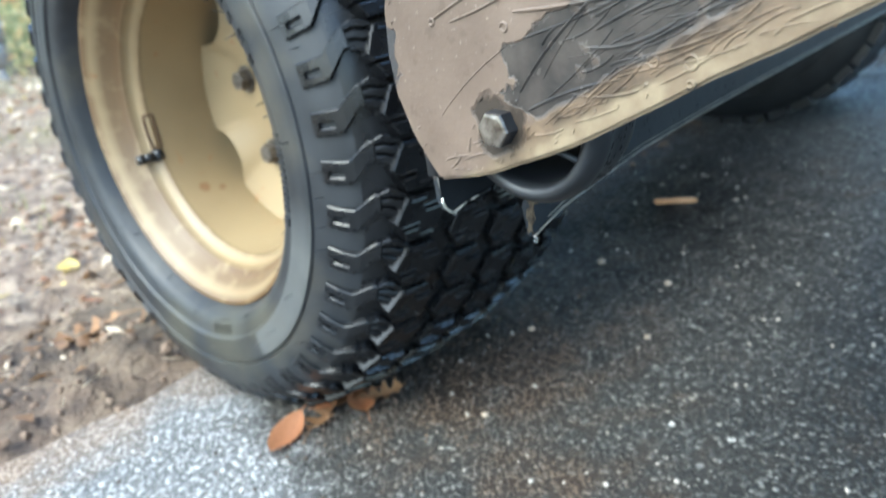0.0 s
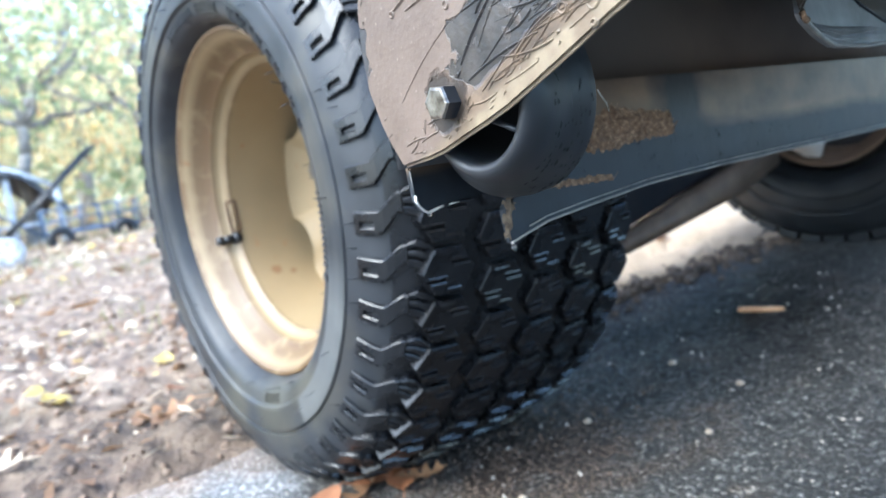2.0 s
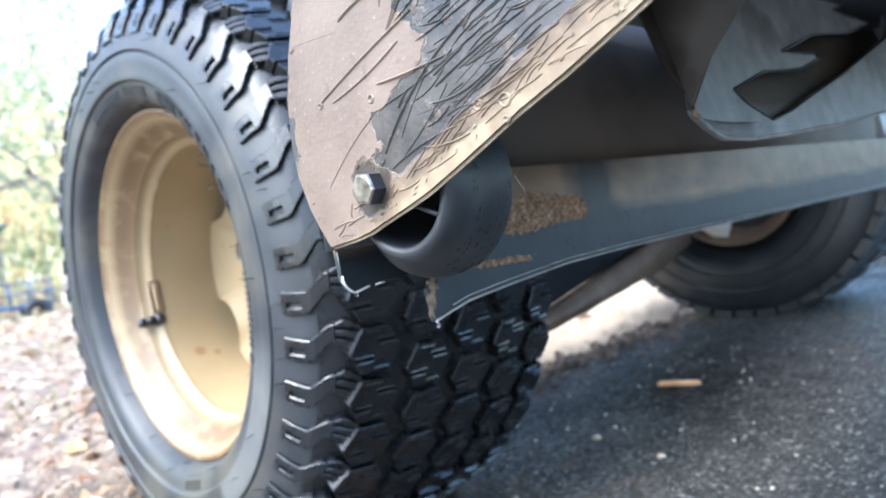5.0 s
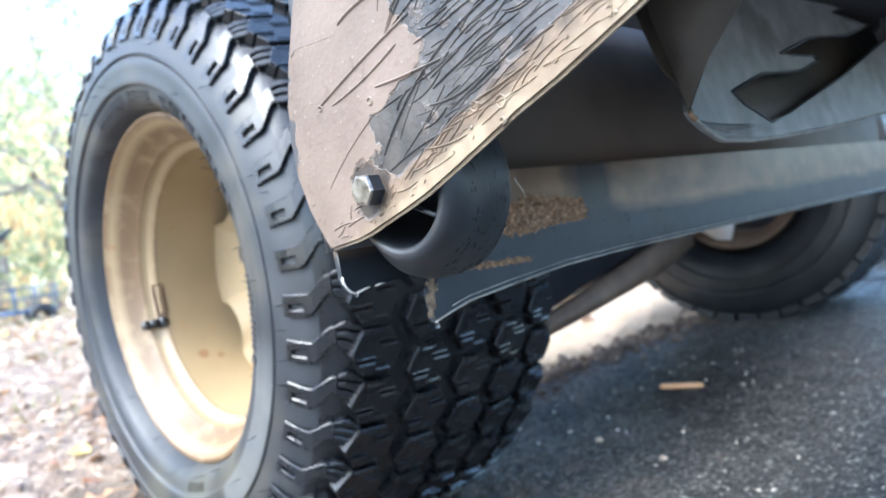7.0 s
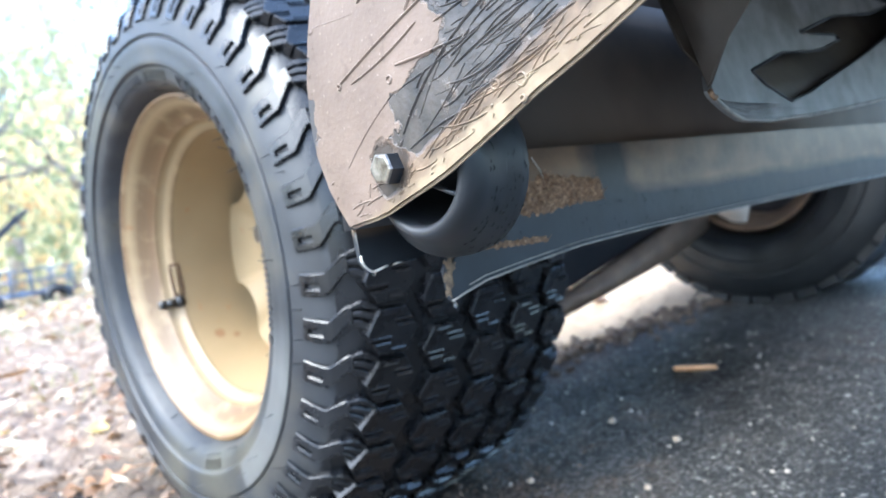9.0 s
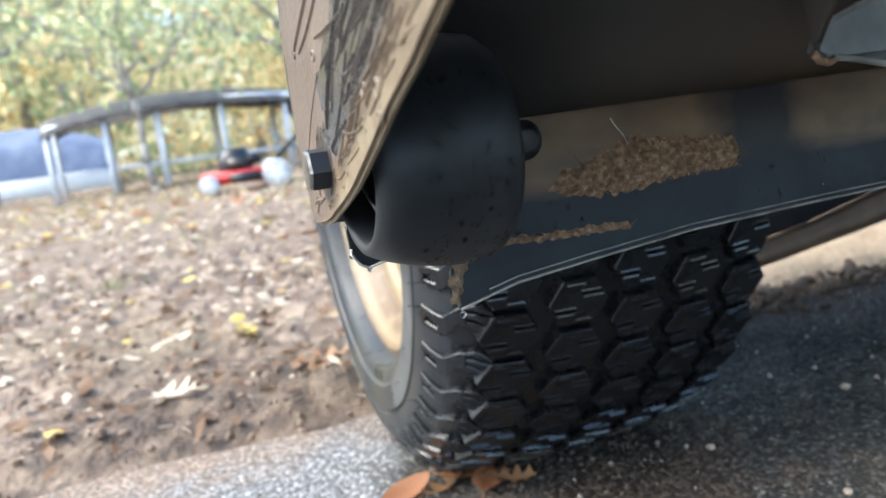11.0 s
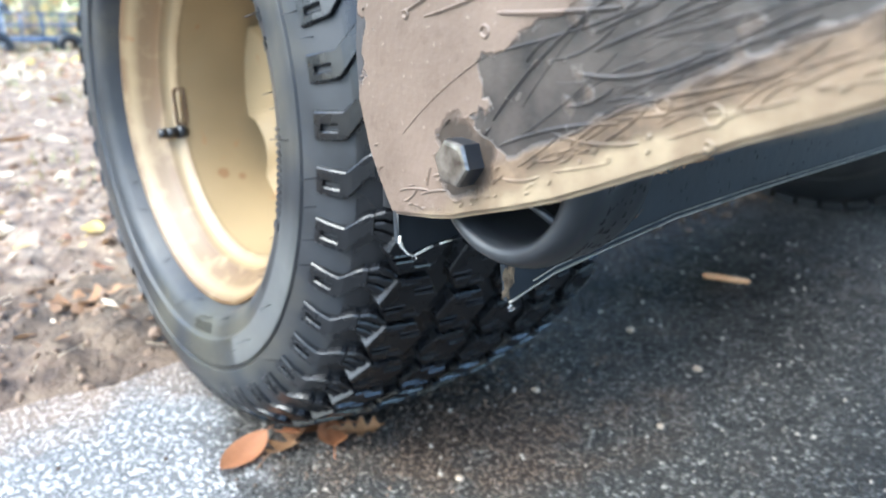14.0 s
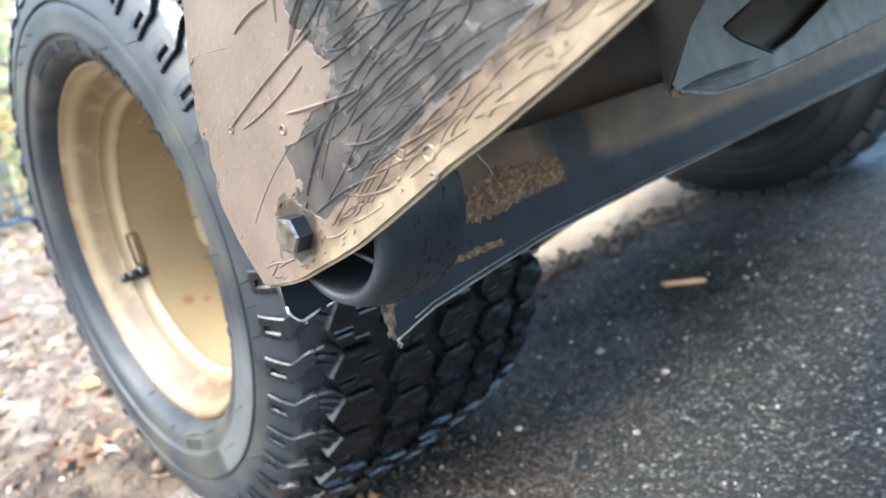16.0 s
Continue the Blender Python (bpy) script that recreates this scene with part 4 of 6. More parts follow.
# ---- cross panel with a torn lower edge ----
def panel_paint():
    """Black plastic with a film of brown dirt smeared along its upper half."""
    m = material("panel_plastic", [(0.3, (0.014, 0.017, 0.021)), (0.7, (0.027, 0.032, 0.039))], 30, rough=(0.28, 0.50), spec=0.28, bump=0.3, bump_scale=70, bump_dist=0.0012)
    n, l = m.node_tree.nodes, m.node_tree.links
    b = n["Principled BSDF"]
    co = n.new("ShaderNodeTexCoord")
    sep = n.new("ShaderNodeSeparateXYZ")
    l.new(co.outputs["Object"], sep.inputs[0])

    def smear(scale, detail):
        ma = n.new("ShaderNodeMapping")
        ma.inputs["Scale"].default_value = scale
        l.new(co.outputs["Object"], ma.inputs["Vector"])
        no = n.new("ShaderNodeTexNoise")
        no.inputs["Scale"].default_value, no.inputs["Detail"].default_value = 1.0, detail
        l.new(ma.outputs[0], no.inputs["Vector"])
        return no.outputs[0]
    q = n.new("ShaderNodeMath")
    q.operation = "MULTIPLY_ADD"
    q.inputs[1].default_value = 0.012
    l.new(smear((16, 16, 60), 5), q.inputs[0])
    l.new(sep.outputs[2], q.inputs[2])
    mr = n.new("ShaderNodeMapRange")
    mr.inputs[1].default_value, mr.inputs[2].default_value = 0.3015, 0.3105
    l.new(q.outputs[0], mr.inputs[0])
    m4 = n.new("ShaderNodeMapRange")
    m4.inputs[1].default_value, m4.inputs[2].default_value, m4.inputs[3].default_value, m4.inputs[4].default_value = 0.30, 0.66, 0.45, 1.0
    l.new(smear((22, 22, 40), 8), m4.inputs[0])
    # a stretch beside the mud cake that was rubbed clean
    bare = n.new("ShaderNodeMath")
    bare.operation = "MULTIPLY_ADD"
    bare.inputs[1].default_value = 0.05
    l.new(smear((25, 25, 25), 4), bare.inputs[0])
    l.new(sep.outputs[0], bare.inputs[2])
    off = n.new("ShaderNodeMath")
    off.operation = "ABSOLUTE"
    mid = n.new("ShaderNodeMath")
    mid.operation = "SUBTRACT"
    mid.inputs[1].default_value = 0.450
    l.new(bare.outputs[0], mid.inputs[0])
    l.new(mid.outputs[0], off.inputs[0])
    rub = n.new("ShaderNodeMapRange")
    rub.inputs[1].default_value, rub.inputs[2].default_value, rub.inputs[3].default_value, rub.inputs[4].default_value = 0.012, 0.034, 0.05, 1.0
    l.new(off.outputs[0], rub.inputs[0])
    m8 = n.new("ShaderNodeMath")
    m8.operation = "MULTIPLY"
    l.new(m4.outputs[0], m8.inputs[0])
    l.new(rub.outputs[0], m8.inputs[1])
    m5 = n.new("ShaderNodeMath")
    m5.operation = "MULTIPLY"
    l.new(mr.outputs[0], m5.inputs[0])
    l.new(m8.outputs[0], m5.inputs[1])
    mx = n.new("ShaderNodeMixRGB")
    old = b.inputs["Base Color"].links[0].from_socket
    l.new(m5.outputs[0], mx.inputs[0])
    l.new(old, mx.inputs[1])
    mx.inputs[2].default_value = (0.235, 0.158, 0.094, 1)
    l.new(mx.outputs[0], b.inputs["Base Color"])
    return m


def bulkhead_paint():
    """Dull black sheet with dust smeared up from the panel in front of it."""
    m = material("bulkhead_paint", [(0.3, (0.012, 0.013, 0.016)), (0.7, (0.026, 0.027, 0.030))], 14, rough=(0.5, 0.75), bump=0.2, bump_scale=60)
    n, l = m.node_tree.nodes, m.node_tree.links
    b = n["Principled BSDF"]
    co = n.new("ShaderNodeTexCoord")
    sep = n.new("ShaderNodeSeparateXYZ")
    l.new(co.outputs["Object"], sep.inputs[0])
    no = n.new("ShaderNodeTexNoise")
    no.inputs["Scale"].default_value, no.inputs["Detail"].default_value = 22, 7
    l.new(co.outputs["Object"], no.inputs["Vector"])

    def reach(axis, lo, hi, swing):
        q = n.new("ShaderNodeMath")
        q.operation = "MULTIPLY_ADD"
        q.inputs[1].default_value = swing
        l.new(no.outputs[0], q.inputs[0])
        l.new(sep.outputs[axis], q.inputs[2])
        r_ = n.new("ShaderNodeMapRange")
        r_.inputs[1].default_value, r_.inputs[2].default_value = lo, hi
        l.new(q.outputs[0], r_.inputs[0])
        return r_.outputs[0]
    f = n.new("ShaderNodeMath")
    f.operation = "MULTIPLY"
    l.new(reach(2, 0.425, 0.352, 0.04), f.inputs[0])
    l.new(reach(0, 0.34, 0.50, 0.10), f.inputs[1])
    mx = n.new("ShaderNodeMixRGB")
    l.new(f.outputs[0], mx.inputs[0])
    l.new(b.inputs["Base Color"].links[0].from_socket, mx.inputs[1])
    mx.inputs[2].default_value = (0.17, 0.13, 0.095, 1)
    l.new(mx.outputs[0], b.inputs["Base Color"])
    return m


PANEL_M = panel_paint()
LOWER = [(0.272, 0.259), (0.285, 0.2622), (0.298, 0.265), (0.331, 0.268), (0.385, 0.272), (0.46, 0.2735), (0.53, 0.274), (0.8, 0.275), (1.15, 0.276)]
PANEL = [(0.277, 0.330), (0.276, 0.2848), (0.273, 0.280), (0.2695, 0.2745), (0.2705, 0.268)] + LOWER + [(1.15, 0.338)]
FLAP = [(0.2345, 0.345), (0.2358, 0.2986), (0.2368, 0.2852), (0.2393, 0.281), (0.2429, 0.2793), (0.2465, 0.2799), (0.2505, 0.2804), (0.2598, 0.2813), (0.2717, 0.2814), (0.283, 0.2832), (0.285, 0.345)]
panel = part("cross_panel", prism(PANEL, 0.2165, 0.2200, "y", 0.0007), PANEL_M, tractor, "black panel with a torn lower edge and caked mud")
auto_smooth(panel.data, 35)
part("flap", prism(FLAP, 0.2380, 0.2410, "y", 0.0007), PANEL_M, panel, "loose black flap", False)
EDGE_M = material("cut_edge", [(0.35, (0.14, 0.13, 0.115)), (0.60, (0.29, 0.27, 0.235))], 90, rough=(0.3, 0.6), bump=0.5, bump_scale=400, bump_dist=0.0005)
MUD = material("caked_mud", [(0.34, (0.115, 0.066, 0.036)), (0.52, (0.215, 0.130, 0.073)), (0.70, (0.38, 0.252, 0.152))], 380, rough=(0.75, 0.95), bump=1.0, bump_scale=700, bump_dist=0.0007)


def wire(points, r, sides=6):
    return sweep(points, r, sides)


part("folded_edge", wire([(x, 0.2162, z + 0.0004) for x, z in LOWER], 0.0006), EDGE_M, panel)
part("folded_edge", wire([(x, 0.2160, z + 0.0030) for x, z in LOWER[1:]], 0.00035), EDGE_M, panel)
part("folded_edge", wire([(x, 0.2377, z) for x, z in FLAP[1:9]], 0.0006), BLACK, panel)

part("torn_edge", sweep([(0.2367, 0.2373, 0.2875), (0.2365, 0.2371, 0.2852), (0.2380, 0.2373, 0.2828), (0.2402, 0.2369, 0.2802), (0.2429, 0.2371, 0.2790), (0.2462, 0.2370, 0.2797), (0.2495, 0.2372, 0.2803), (0.2520, 0.2371, 0.2808)], 0.0006, 6), PALE, panel, "torn whitish edge")
part("torn_edge", sweep([(0.2556, 0.2372, 0.2808), (0.2590, 0.2370, 0.2813), (0.2618, 0.2373, 0.2812)], 0.0005, 6), PALE, panel, "torn whitish edge")


def mud_patch(outline, thick, step, seed, grains, mat=None, ragged=0.003):
    """Caked mud on the panel's front, thinning to nothing at its outline, with loose grains and straw."""
    xs, zs = [p[0] for p in outline], [p[1] for p in outline]

    def inside(x, z):
        hit, best = False, 1.0
        for (x0, z0), (x1, z1) in zip(outline, outline[1:] + outline[:1]):
            if (z0 > z) != (z1 > z) and x < x0 + (x1 - x0) * (z - z0) / (z1 - z0):
                hit = not hit
            t = max(0, min(1, ((x - x0) * (x1 - x0) + (z - z0) * (z1 - z0)) / ((x1 - x0) ** 2 + (z1 - z0) ** 2)))
            best = min(best, math.hypot(x - x0 - t * (x1 - x0), z - z0 - t * (z1 - z0)))
        return best if hit else -best
    bm = bmesh.new()
    rnd = random.Random(seed)
    grid = {}
    nx, nz = int((max(xs) - min(xs)) / step) + 3, int((max(zs) - min(zs)) / step) + 3
    for i in range(nx):
        for j in range(nz):
            x, z = min(xs) - step + i * step, min(zs) - step + j * step
            d = inside(x, z) + ragged * noise.noise((x * 260, z * 260, seed))
            if d > -step:
                h = thick * min(1, max(0, d / (1.4 * ragged))) * (0.65 + 0.7 * noise.noise((x * 170, z * 170, 2 + seed)) + 0.35 * noise.noise((x * 420, z * 420, 7)) + 0.18 * noise.noise((x * 900, z * 900, 5)))
                grid[i, j] = bm.verts.new((x, 0.2167 - max(h, -0.0006 + 0.0008 * (d > 0)), z))
    for i, j in list(grid):
        q = [grid.get(k) for k in ((i, j), (i + 1, j), (i + 1, j + 1), (i, j + 1))]
        if all(q):
            bm.faces.new(q)
    for k in range(grains):
        x, z = rnd.uniform(min(xs), max(xs)), rnd.uniform(min(zs), max(zs))
        if inside(x, z) < 0.0005:
            continue
        r = rnd.uniform(0.00025, 0.00065)
        bmesh.ops.create_icosphere(bm, subdivisions=1, radius=r, matrix=Matrix.Translation((x, 0.2163 - thick * rnd.uniform(0.5, 1.1), z)) @ Matrix.Diagonal((1, rnd.uniform(0.6, 1), rnd.uniform(0.6, 1.2), 1)))
    for k in range(grains // 12):
        x, z = rnd.uniform(min(xs), max(xs)), rnd.uniform(min(zs), max(zs))
        if inside(x, z) < 0:
            continue
        p = Vector((x, 0.2155, z))
        rod(p, p + Vector((rnd.uniform(-0.004, 0.004), -rnd.uniform(0.0005, 0.003), rnd.uniform(-0.001, 0.006))), 0.0002, 0.00015, 4, bm)
    bmesh.ops.recalc_face_normals(bm, faces=bm.faces)
    part("mud_cake", bm, mat or MUD, panel, "dry brown mud cake with straw")


mud_patch([(0.315, 0.300), (0.322, 0.307), (0.345, 0.3125), (0.355, 0.3165), (0.368, 0.3155), (0.388, 0.3130), (0.412, 0.3112), (0.4155, 0.304), (0.412, 0.2968), (0.388, 0.2972), (0.369, 0.2955), (0.350, 0.2938), (0.335, 0.2945), (0.322, 0.2975)], 0.0036, 0.0007, 3, 420)
mud_patch([(0.277, 0.2852), (0.297, 0.2846), (0.318, 0.2836), (0.335, 0.2830), (0.352, 0.2820), (0.3545, 0.2782), (0.325, 0.2790), (0.300, 0.2808), (0.280, 0.2815)], 0.0012, 0.0006, 8, 90, None, 0.0013)
mud_patch([(0.2685, 0.2625), (0.2695, 0.2745), (0.2725, 0.281), (0.279, 0.2852), (0.284, 0.283), (0.2785, 0.2805), (0.2758, 0.274), (0.2738, 0.2655), (0.2725, 0.2615)], 0.0013, 0.0006, 11, 12, material("wet_mud", [(0.3, (0.05, 0.03, 0.018)), (0.7, (0.26, 0.18, 0.105))], 300, rough=(0.5, 0.85), bump=0.8, bump_scale=500, bump_dist=0.001))
mud_patch([(0.279, 0.2862), (0.290, 0.2856), (0.300, 0.2842), (0.312, 0.2832), (0.312, 0.2818), (0.300, 0.2826), (0.289, 0.2842), (0.281, 0.2846)], 0.0016, 0.0006, 14, 20, material("soaked_mud", [(0.3, (0.012, 0.009, 0.007)), (0.7, (0.05, 0.034, 0.022))], 300, rough=(0.2, 0.5), bump=0.8, bump_scale=500, bump_dist=0.001), 0.0008)
# a dead grass stalk stuck in the mud
part("stalk", sweep([(0.3545, 0.2150, 0.3140), (0.3520, 0.2140, 0.3180), (0.3485, 0.2145, 0.3225), (0.3470, 0.2150, 0.3255)], 0.00028, 5), PALE, panel, "thin dry grass stalk")

# ---- tube behind the plate ----
TUBE = [(0.2805, 0.018), (0.2825, 0.032), (0.2815, 0.038), (0.278, 0.0405), (0.272, 0.0413), (0.264, 0.0410), (0.257, 0.0392), (0.250, 0.0366), (0.244, 0.0340), (0.238, 0.0312), (0.2325, 0.0286), (0.2295, 0.0268), (0.2285, 0.0252), (0.2288, 0.0237), (0.230, 0.0226), (0.237, 0.0219), (0.262, 0.0215), (0.262, 0.0)]


def mouth_off_centre(p):
    """The narrower mouth sits nearer the front than the body of the tube."""
    k = max(0.0, min(1.0, (0.266 - p.x) / 0.036))
    k = k * k * (3 - 2 * k)
    if math.hypot(p.y, p.z) < 0.0238 and p.x < 0.2625:
        k = 1.0
    return p + Vector((0, -0.020, -0.0022)) * k


t = part("tube", lathe(TUBE, 72, mouth_off_centre), material("tube_rubber", [(0.3, (0.011, 0.012, 0.014)), (0.7, (0.022, 0.024, 0.027))], 50, rough=(0.36, 0.55), bump=0.12, bump_scale=200, bump_dist=0.0006), tractor, "matt black rubber tube with an open end")
t.matrix_basis = pose(-0.001, 0.2035, 0.3220)
part("web", rod((0.2315, -0.0215, -0.0064), (0.2305, -0.0403, -0.0140), 0.0012, 0.0012, 8), BLACK, t, "thin black web across the opening")

n1 = part("panel_nut", hex_head(0.0055, 0.006, 0.008), BLACK, panel)
n1.matrix_basis = pose(0.3065, 0.2165, 0.3215, 0, 0, 90)

# ---- dark underside of the tractor ----
# the platform's far end is unseen, drawn out to shade the ground
part("platform", box(0.2275, 1.30, -0.16, 0.2195, 0.425, 0.431), DARK, tractor, "dark footrest platform seen from below")
part("bulkhead", box(0.2275, 1.15, 0.2290, 0.2350, 0.30, 0.50), bulkhead_paint(), tractor, "dull black bulkhead smeared with dust")
part("gearbox_housing", prism([(0.64, 0.135), (0.70, 0.146), (0.86, 0.166), (1.13, 0.219), (1.30, 0.255), (1.30, 0.44), (0.64, 0.44)], 0.601, 0.70, "y", 0.006), DARK, tractor, "dark gearbox housing under the tractor")
part("draw_bar", prism([(0.70, 0.128), (0.885, 0.148), (1.05, 0.168), (1.17, 0.183), (1.30, 0.215), (1.30, 0.262), (1.13, 0.224), (0.86, 0.170), (0.70, 0.148)], 0.575, 0.60, "y", 0.003), TAN, tractor, "dusty tan drawbar")

# unseen mass added to keep skylight off the ground below
part("body", box(0.645, 1.34, 0.34, 0.80, 0.435, 0.62, 0.02), DARK, tractor, "unseen dark tractor body, added to shade the axle")
# unseen box added to stop sun reaching in from behind
part("rear_housing", box(0.66, 1.42, 0.702, 0.80, 0.27, 0.434, 0.01), DARK, tractor, "unseen dark box added to block light at the rear")

# ---- pedal plate with a toothed opening ----
DISH_OUT = [(0.3445, 0.339), (0.352, 0.3465), (0.388, 0.3555), (0.427, 0.3745), (0.462, 0.399), (0.505, 0.425), (0.58, 0.47), (0.85, 0.47), (0.85, 0.362), (0.76, 0.351), (0.683, 0.3432), (0.60, 0.336), (0.547, 0.3325), (0.512, 0.3302), (0.46, 0.3282), (0.4206, 0.3284), (0.398, 0.3318), (0.370, 0.3358), (0.352, 0.3372)]
DISH_IN = [(0.4508, 0.3573), (0.4949, 0.3694), (0.53, 0.3712), (0.5518, 0.3734), (0.5809, 0.3808), (0.5758, 0.3845), (0.55, 0.3836), (0.5248, 0.3833), (0.5798, 0.3976), (0.6454, 0.4034), (0.6971, 0.4146), (0.66, 0.4164), (0.6292, 0.4194), (0.6791, 0.4315), (0.74, 0.43),
           (0.7243, 0.4048), (0.6271, 0.3734), (0.5594, 0.3558), (0.5197, 0.3443), (0.4924, 0.3392), (0.4638, 0.3497)]


def dish_y(x, z):
    """The plate faces forward; its outer end is bowed ahead."""
    bow = max(0.0, 0.47 - x)
    return 0.132 - 0.09 * max(0.0, x - 0.43) + 0.10 * (z - 0.33) - 1.5 * bow * bow


def holed_plate(outer, inner, thick):
    bm = bmesh.new()
    loops = []
    for pts in (outer, inner):
        vs = [bm.verts.new((x, dish_y(x, z), z)) for x, z in pts]
        loops.append([bm.edges.new((vs[i], vs[(i + 1) % len(vs)])) for i in range(len(vs))])
    bmesh.ops.triangle_fill(bm, edges=loops[0] + loops[1], use_beauty=True, normal=(0, -1, 0))
    for k in range(2):
        bmesh.ops.subdivide_edges(bm, edges=list(bm.edges), cuts=1, use_grid_fill=True)
    for v in bm.verts:
        v.co.y = dish_y(v.co.x, v.co.z)
    ext = bmesh.ops.extrude_face_region(bm, geom=list(bm.faces))
    bmesh.ops.translate(bm, vec=(0, thick, 0), verts=[v for v in ext["geom"] if isinstance(v, bmesh.types.BMVert)])
    bmesh.ops.recalc_face_normals(bm, faces=bm.faces)
    return bm


pedal = part("pedal_plate", holed_plate(DISH_OUT, DISH_IN, 0.003), material("pedal_steel", [(0.3, (0.14, 0.142, 0.14)), (0.7, (0.25, 0.25, 0.245))], 60, rough=(0.45, 0.65), metal=0.0, bump=0.3, bump_scale=180, bump_dist=0.0006, second=(24, 0.55, 0.7, (0.11, 0.105, 0.095))), tractor, "dark pedal plate with a toothed opening")
auto_smooth(pedal.data, 40)
# the rim light along this edge is put into a paler material
part("rolled_lip", sweep([(x, dish_y(x, z) - 0.0004, z) for x, z in (DISH_OUT[8:] + DISH_OUT[:6])], 0.0011), EDGE_M, pedal, "pale rolled edge with its highlight painted in")
part("toothed_edge", sweep([(x, dish_y(x, z) - 0.0002, z) for x, z in DISH_IN + DISH_IN[:1]], 0.0010, 6), BLACK, pedal)
RAMP = material("brown_ramp", [(0.3, (0.030, 0.025, 0.020)), (0.7, (0.085, 0.068, 0.050))], 25, rough=(0.5, 0.7), bump=0.3, bump_scale=90)
bm = bmesh.new()
rows = []
for x in (0.43, 0.50, 0.60, 0.70, 0.80):
    z0 = 0.331 + 0.10 * max(0.0, x - 0.47)
    rows.append([bm.verts.new((x, dish_y(x, z0) + 0.0045 + d, z0 + h)) for d, h in ((0.0, 0.0), (0.008, 0.02), (0.026, 0.045), (0.05, 0.12))])
for p_, q_ in zip(rows, rows[1:]):
    for i in range(3):
        bm.faces.new((p_[i], p_[i + 1], q_[i + 1], q_[i]))
ext = bmesh.ops.extrude_face_region(bm, geom=list(bm.faces))
bmesh.ops.translate(bm, vec=(0, 0.002, 0), verts=[v for v in ext["geom"] if isinstance(v, bmesh.types.BMVert)])
bmesh.ops.recalc_face_normals(bm, faces=bm.faces)
part("pedal_liner", bm, RAMP, pedal, "brown sloping liner behind the teeth")
part("bracket", prism([(0.1105, 0.3395), (0.117, 0.366), (0.1225, 0.386), (0.127, 0.43), (0.06, 0.43), (0.081, 0.38), (0.099, 0.36)], 0.3452, 0.3482, "x", 0.0006), RAMP, pedal, "dull brown bracket")
part("mud_crumb", sweep([(0.343, 0.1085, 0.3385), (0.346, 0.1090, 0.3365), (0.350, 0.1100, 0.3358), (0.353, 0.1108, 0.3364)], 0.0013, 7), MUD, pedal)

# ---- opposite wheel ----
FAR_RUBBER = material("dusty_rubber", [(0.3, (0.009, 0.0105, 0.012)), (0.7, (0.022, 0.024, 0.026))], 25, rough=(0.26, 0.46), bump=0.2, bump_scale=120)
# a cream rim like the near one; its shade is put into the tan
far = part("opposite_wheel", lathe([(x * 0.8, r * 0.66) for x, r in RIM], 64), TAN, tractor, "rim of the opposite wheel, cream darkened to tan for shade")
far.matrix_basis = Matrix.Translation((1.45, 0.520, 0.325)) @ Matrix.Diagonal((1.0, 1.13, 1.13, 1))
part("tyre", lathe([(x * 0.82, r * 0.86 - 0.018 if r < 0.18 else r * 0.82) for x, r in tyre_profile()], 96), FAR_RUBBER, far, "black tyre in the shade")
part("wheel_disc", lathe([(-0.012, 0.122), (-0.02, 0.10), (-0.03, 0.06), (-0.05, 0.04), (-0.05, 0.0)], 48), DARK, far)
part("brake_cover", prism([(0.010, -0.098), (0.034, -0.094), (0.058, -0.077), (0.044, -0.030), (0.004, -0.030), (0.002, -0.073)], -0.100, -0.094, "x", 0.002), material("pale_cover", [(0.3, (0.6, 0.58, 0.54)), (0.7, (0.78, 0.76, 0.71))], 30, rough=(0.5, 0.7), bump=0.2), far)
bm = bmesh.new()
rnd = random.Random(3)
for k in range(40):
    for side in (-1, 0, 1):
        a = 2 * math.pi * (k + 0.5 * (side == 0)) / 40
        r = 0.228 - 0.006 * abs(side)
        bmesh.ops.create_cube(bm, size=1, matrix=Matrix.Rotation(-a, 4, "X") @ Matrix.Translation((side * 0.075, -r, 0)) @ Matrix.Diagonal((0.055, 0.012, 0.029, 1)))
tagged(part("tread_block", bm, FAR_RUBBER, far, smooth=False), kind="stuff")

# ---- fallen leaves and loose bits ----
def leaf_material(name, a, b):
    m = material(name, [(0.3, a), (0.7, b)], 60, rough=(0.45, 0.7), bump=0.3, bump_scale=200, bump_dist=0.0008, random=0.3)
    n, l = m.node_tree.nodes, m.node_tree.links
    tr = n.new("ShaderNodeBsdfTranslucent")
    tr.inputs[0].default_value = (*b, 1)
    mx = n.new("ShaderNodeMixShader")
    mx.inputs[0].default_value = 0.25
    l.new(n["Principled BSDF"].outputs[0], mx.inputs[1])
    l.new(tr.outputs[0], mx.inputs[2])
    l.new(mx.outputs[0], n["Material Output"].inputs[0])
    return m


LEAF = {"pale": leaf_material("pale_leaf", (0.43, 0.34, 0.235), (0.64, 0.54, 0.41)), "yellow": leaf_material("yellow_leaf", (0.50, 0.36, 0.08), (0.68, 0.53, 0.17)),
        "brown": leaf_material("brown_leaf", (0.16, 0.08, 0.035), (0.30, 0.17, 0.08)), "red": leaf_material("rust_leaf", (0.26, 0.105, 0.042), (0.42, 0.185, 0.082))}


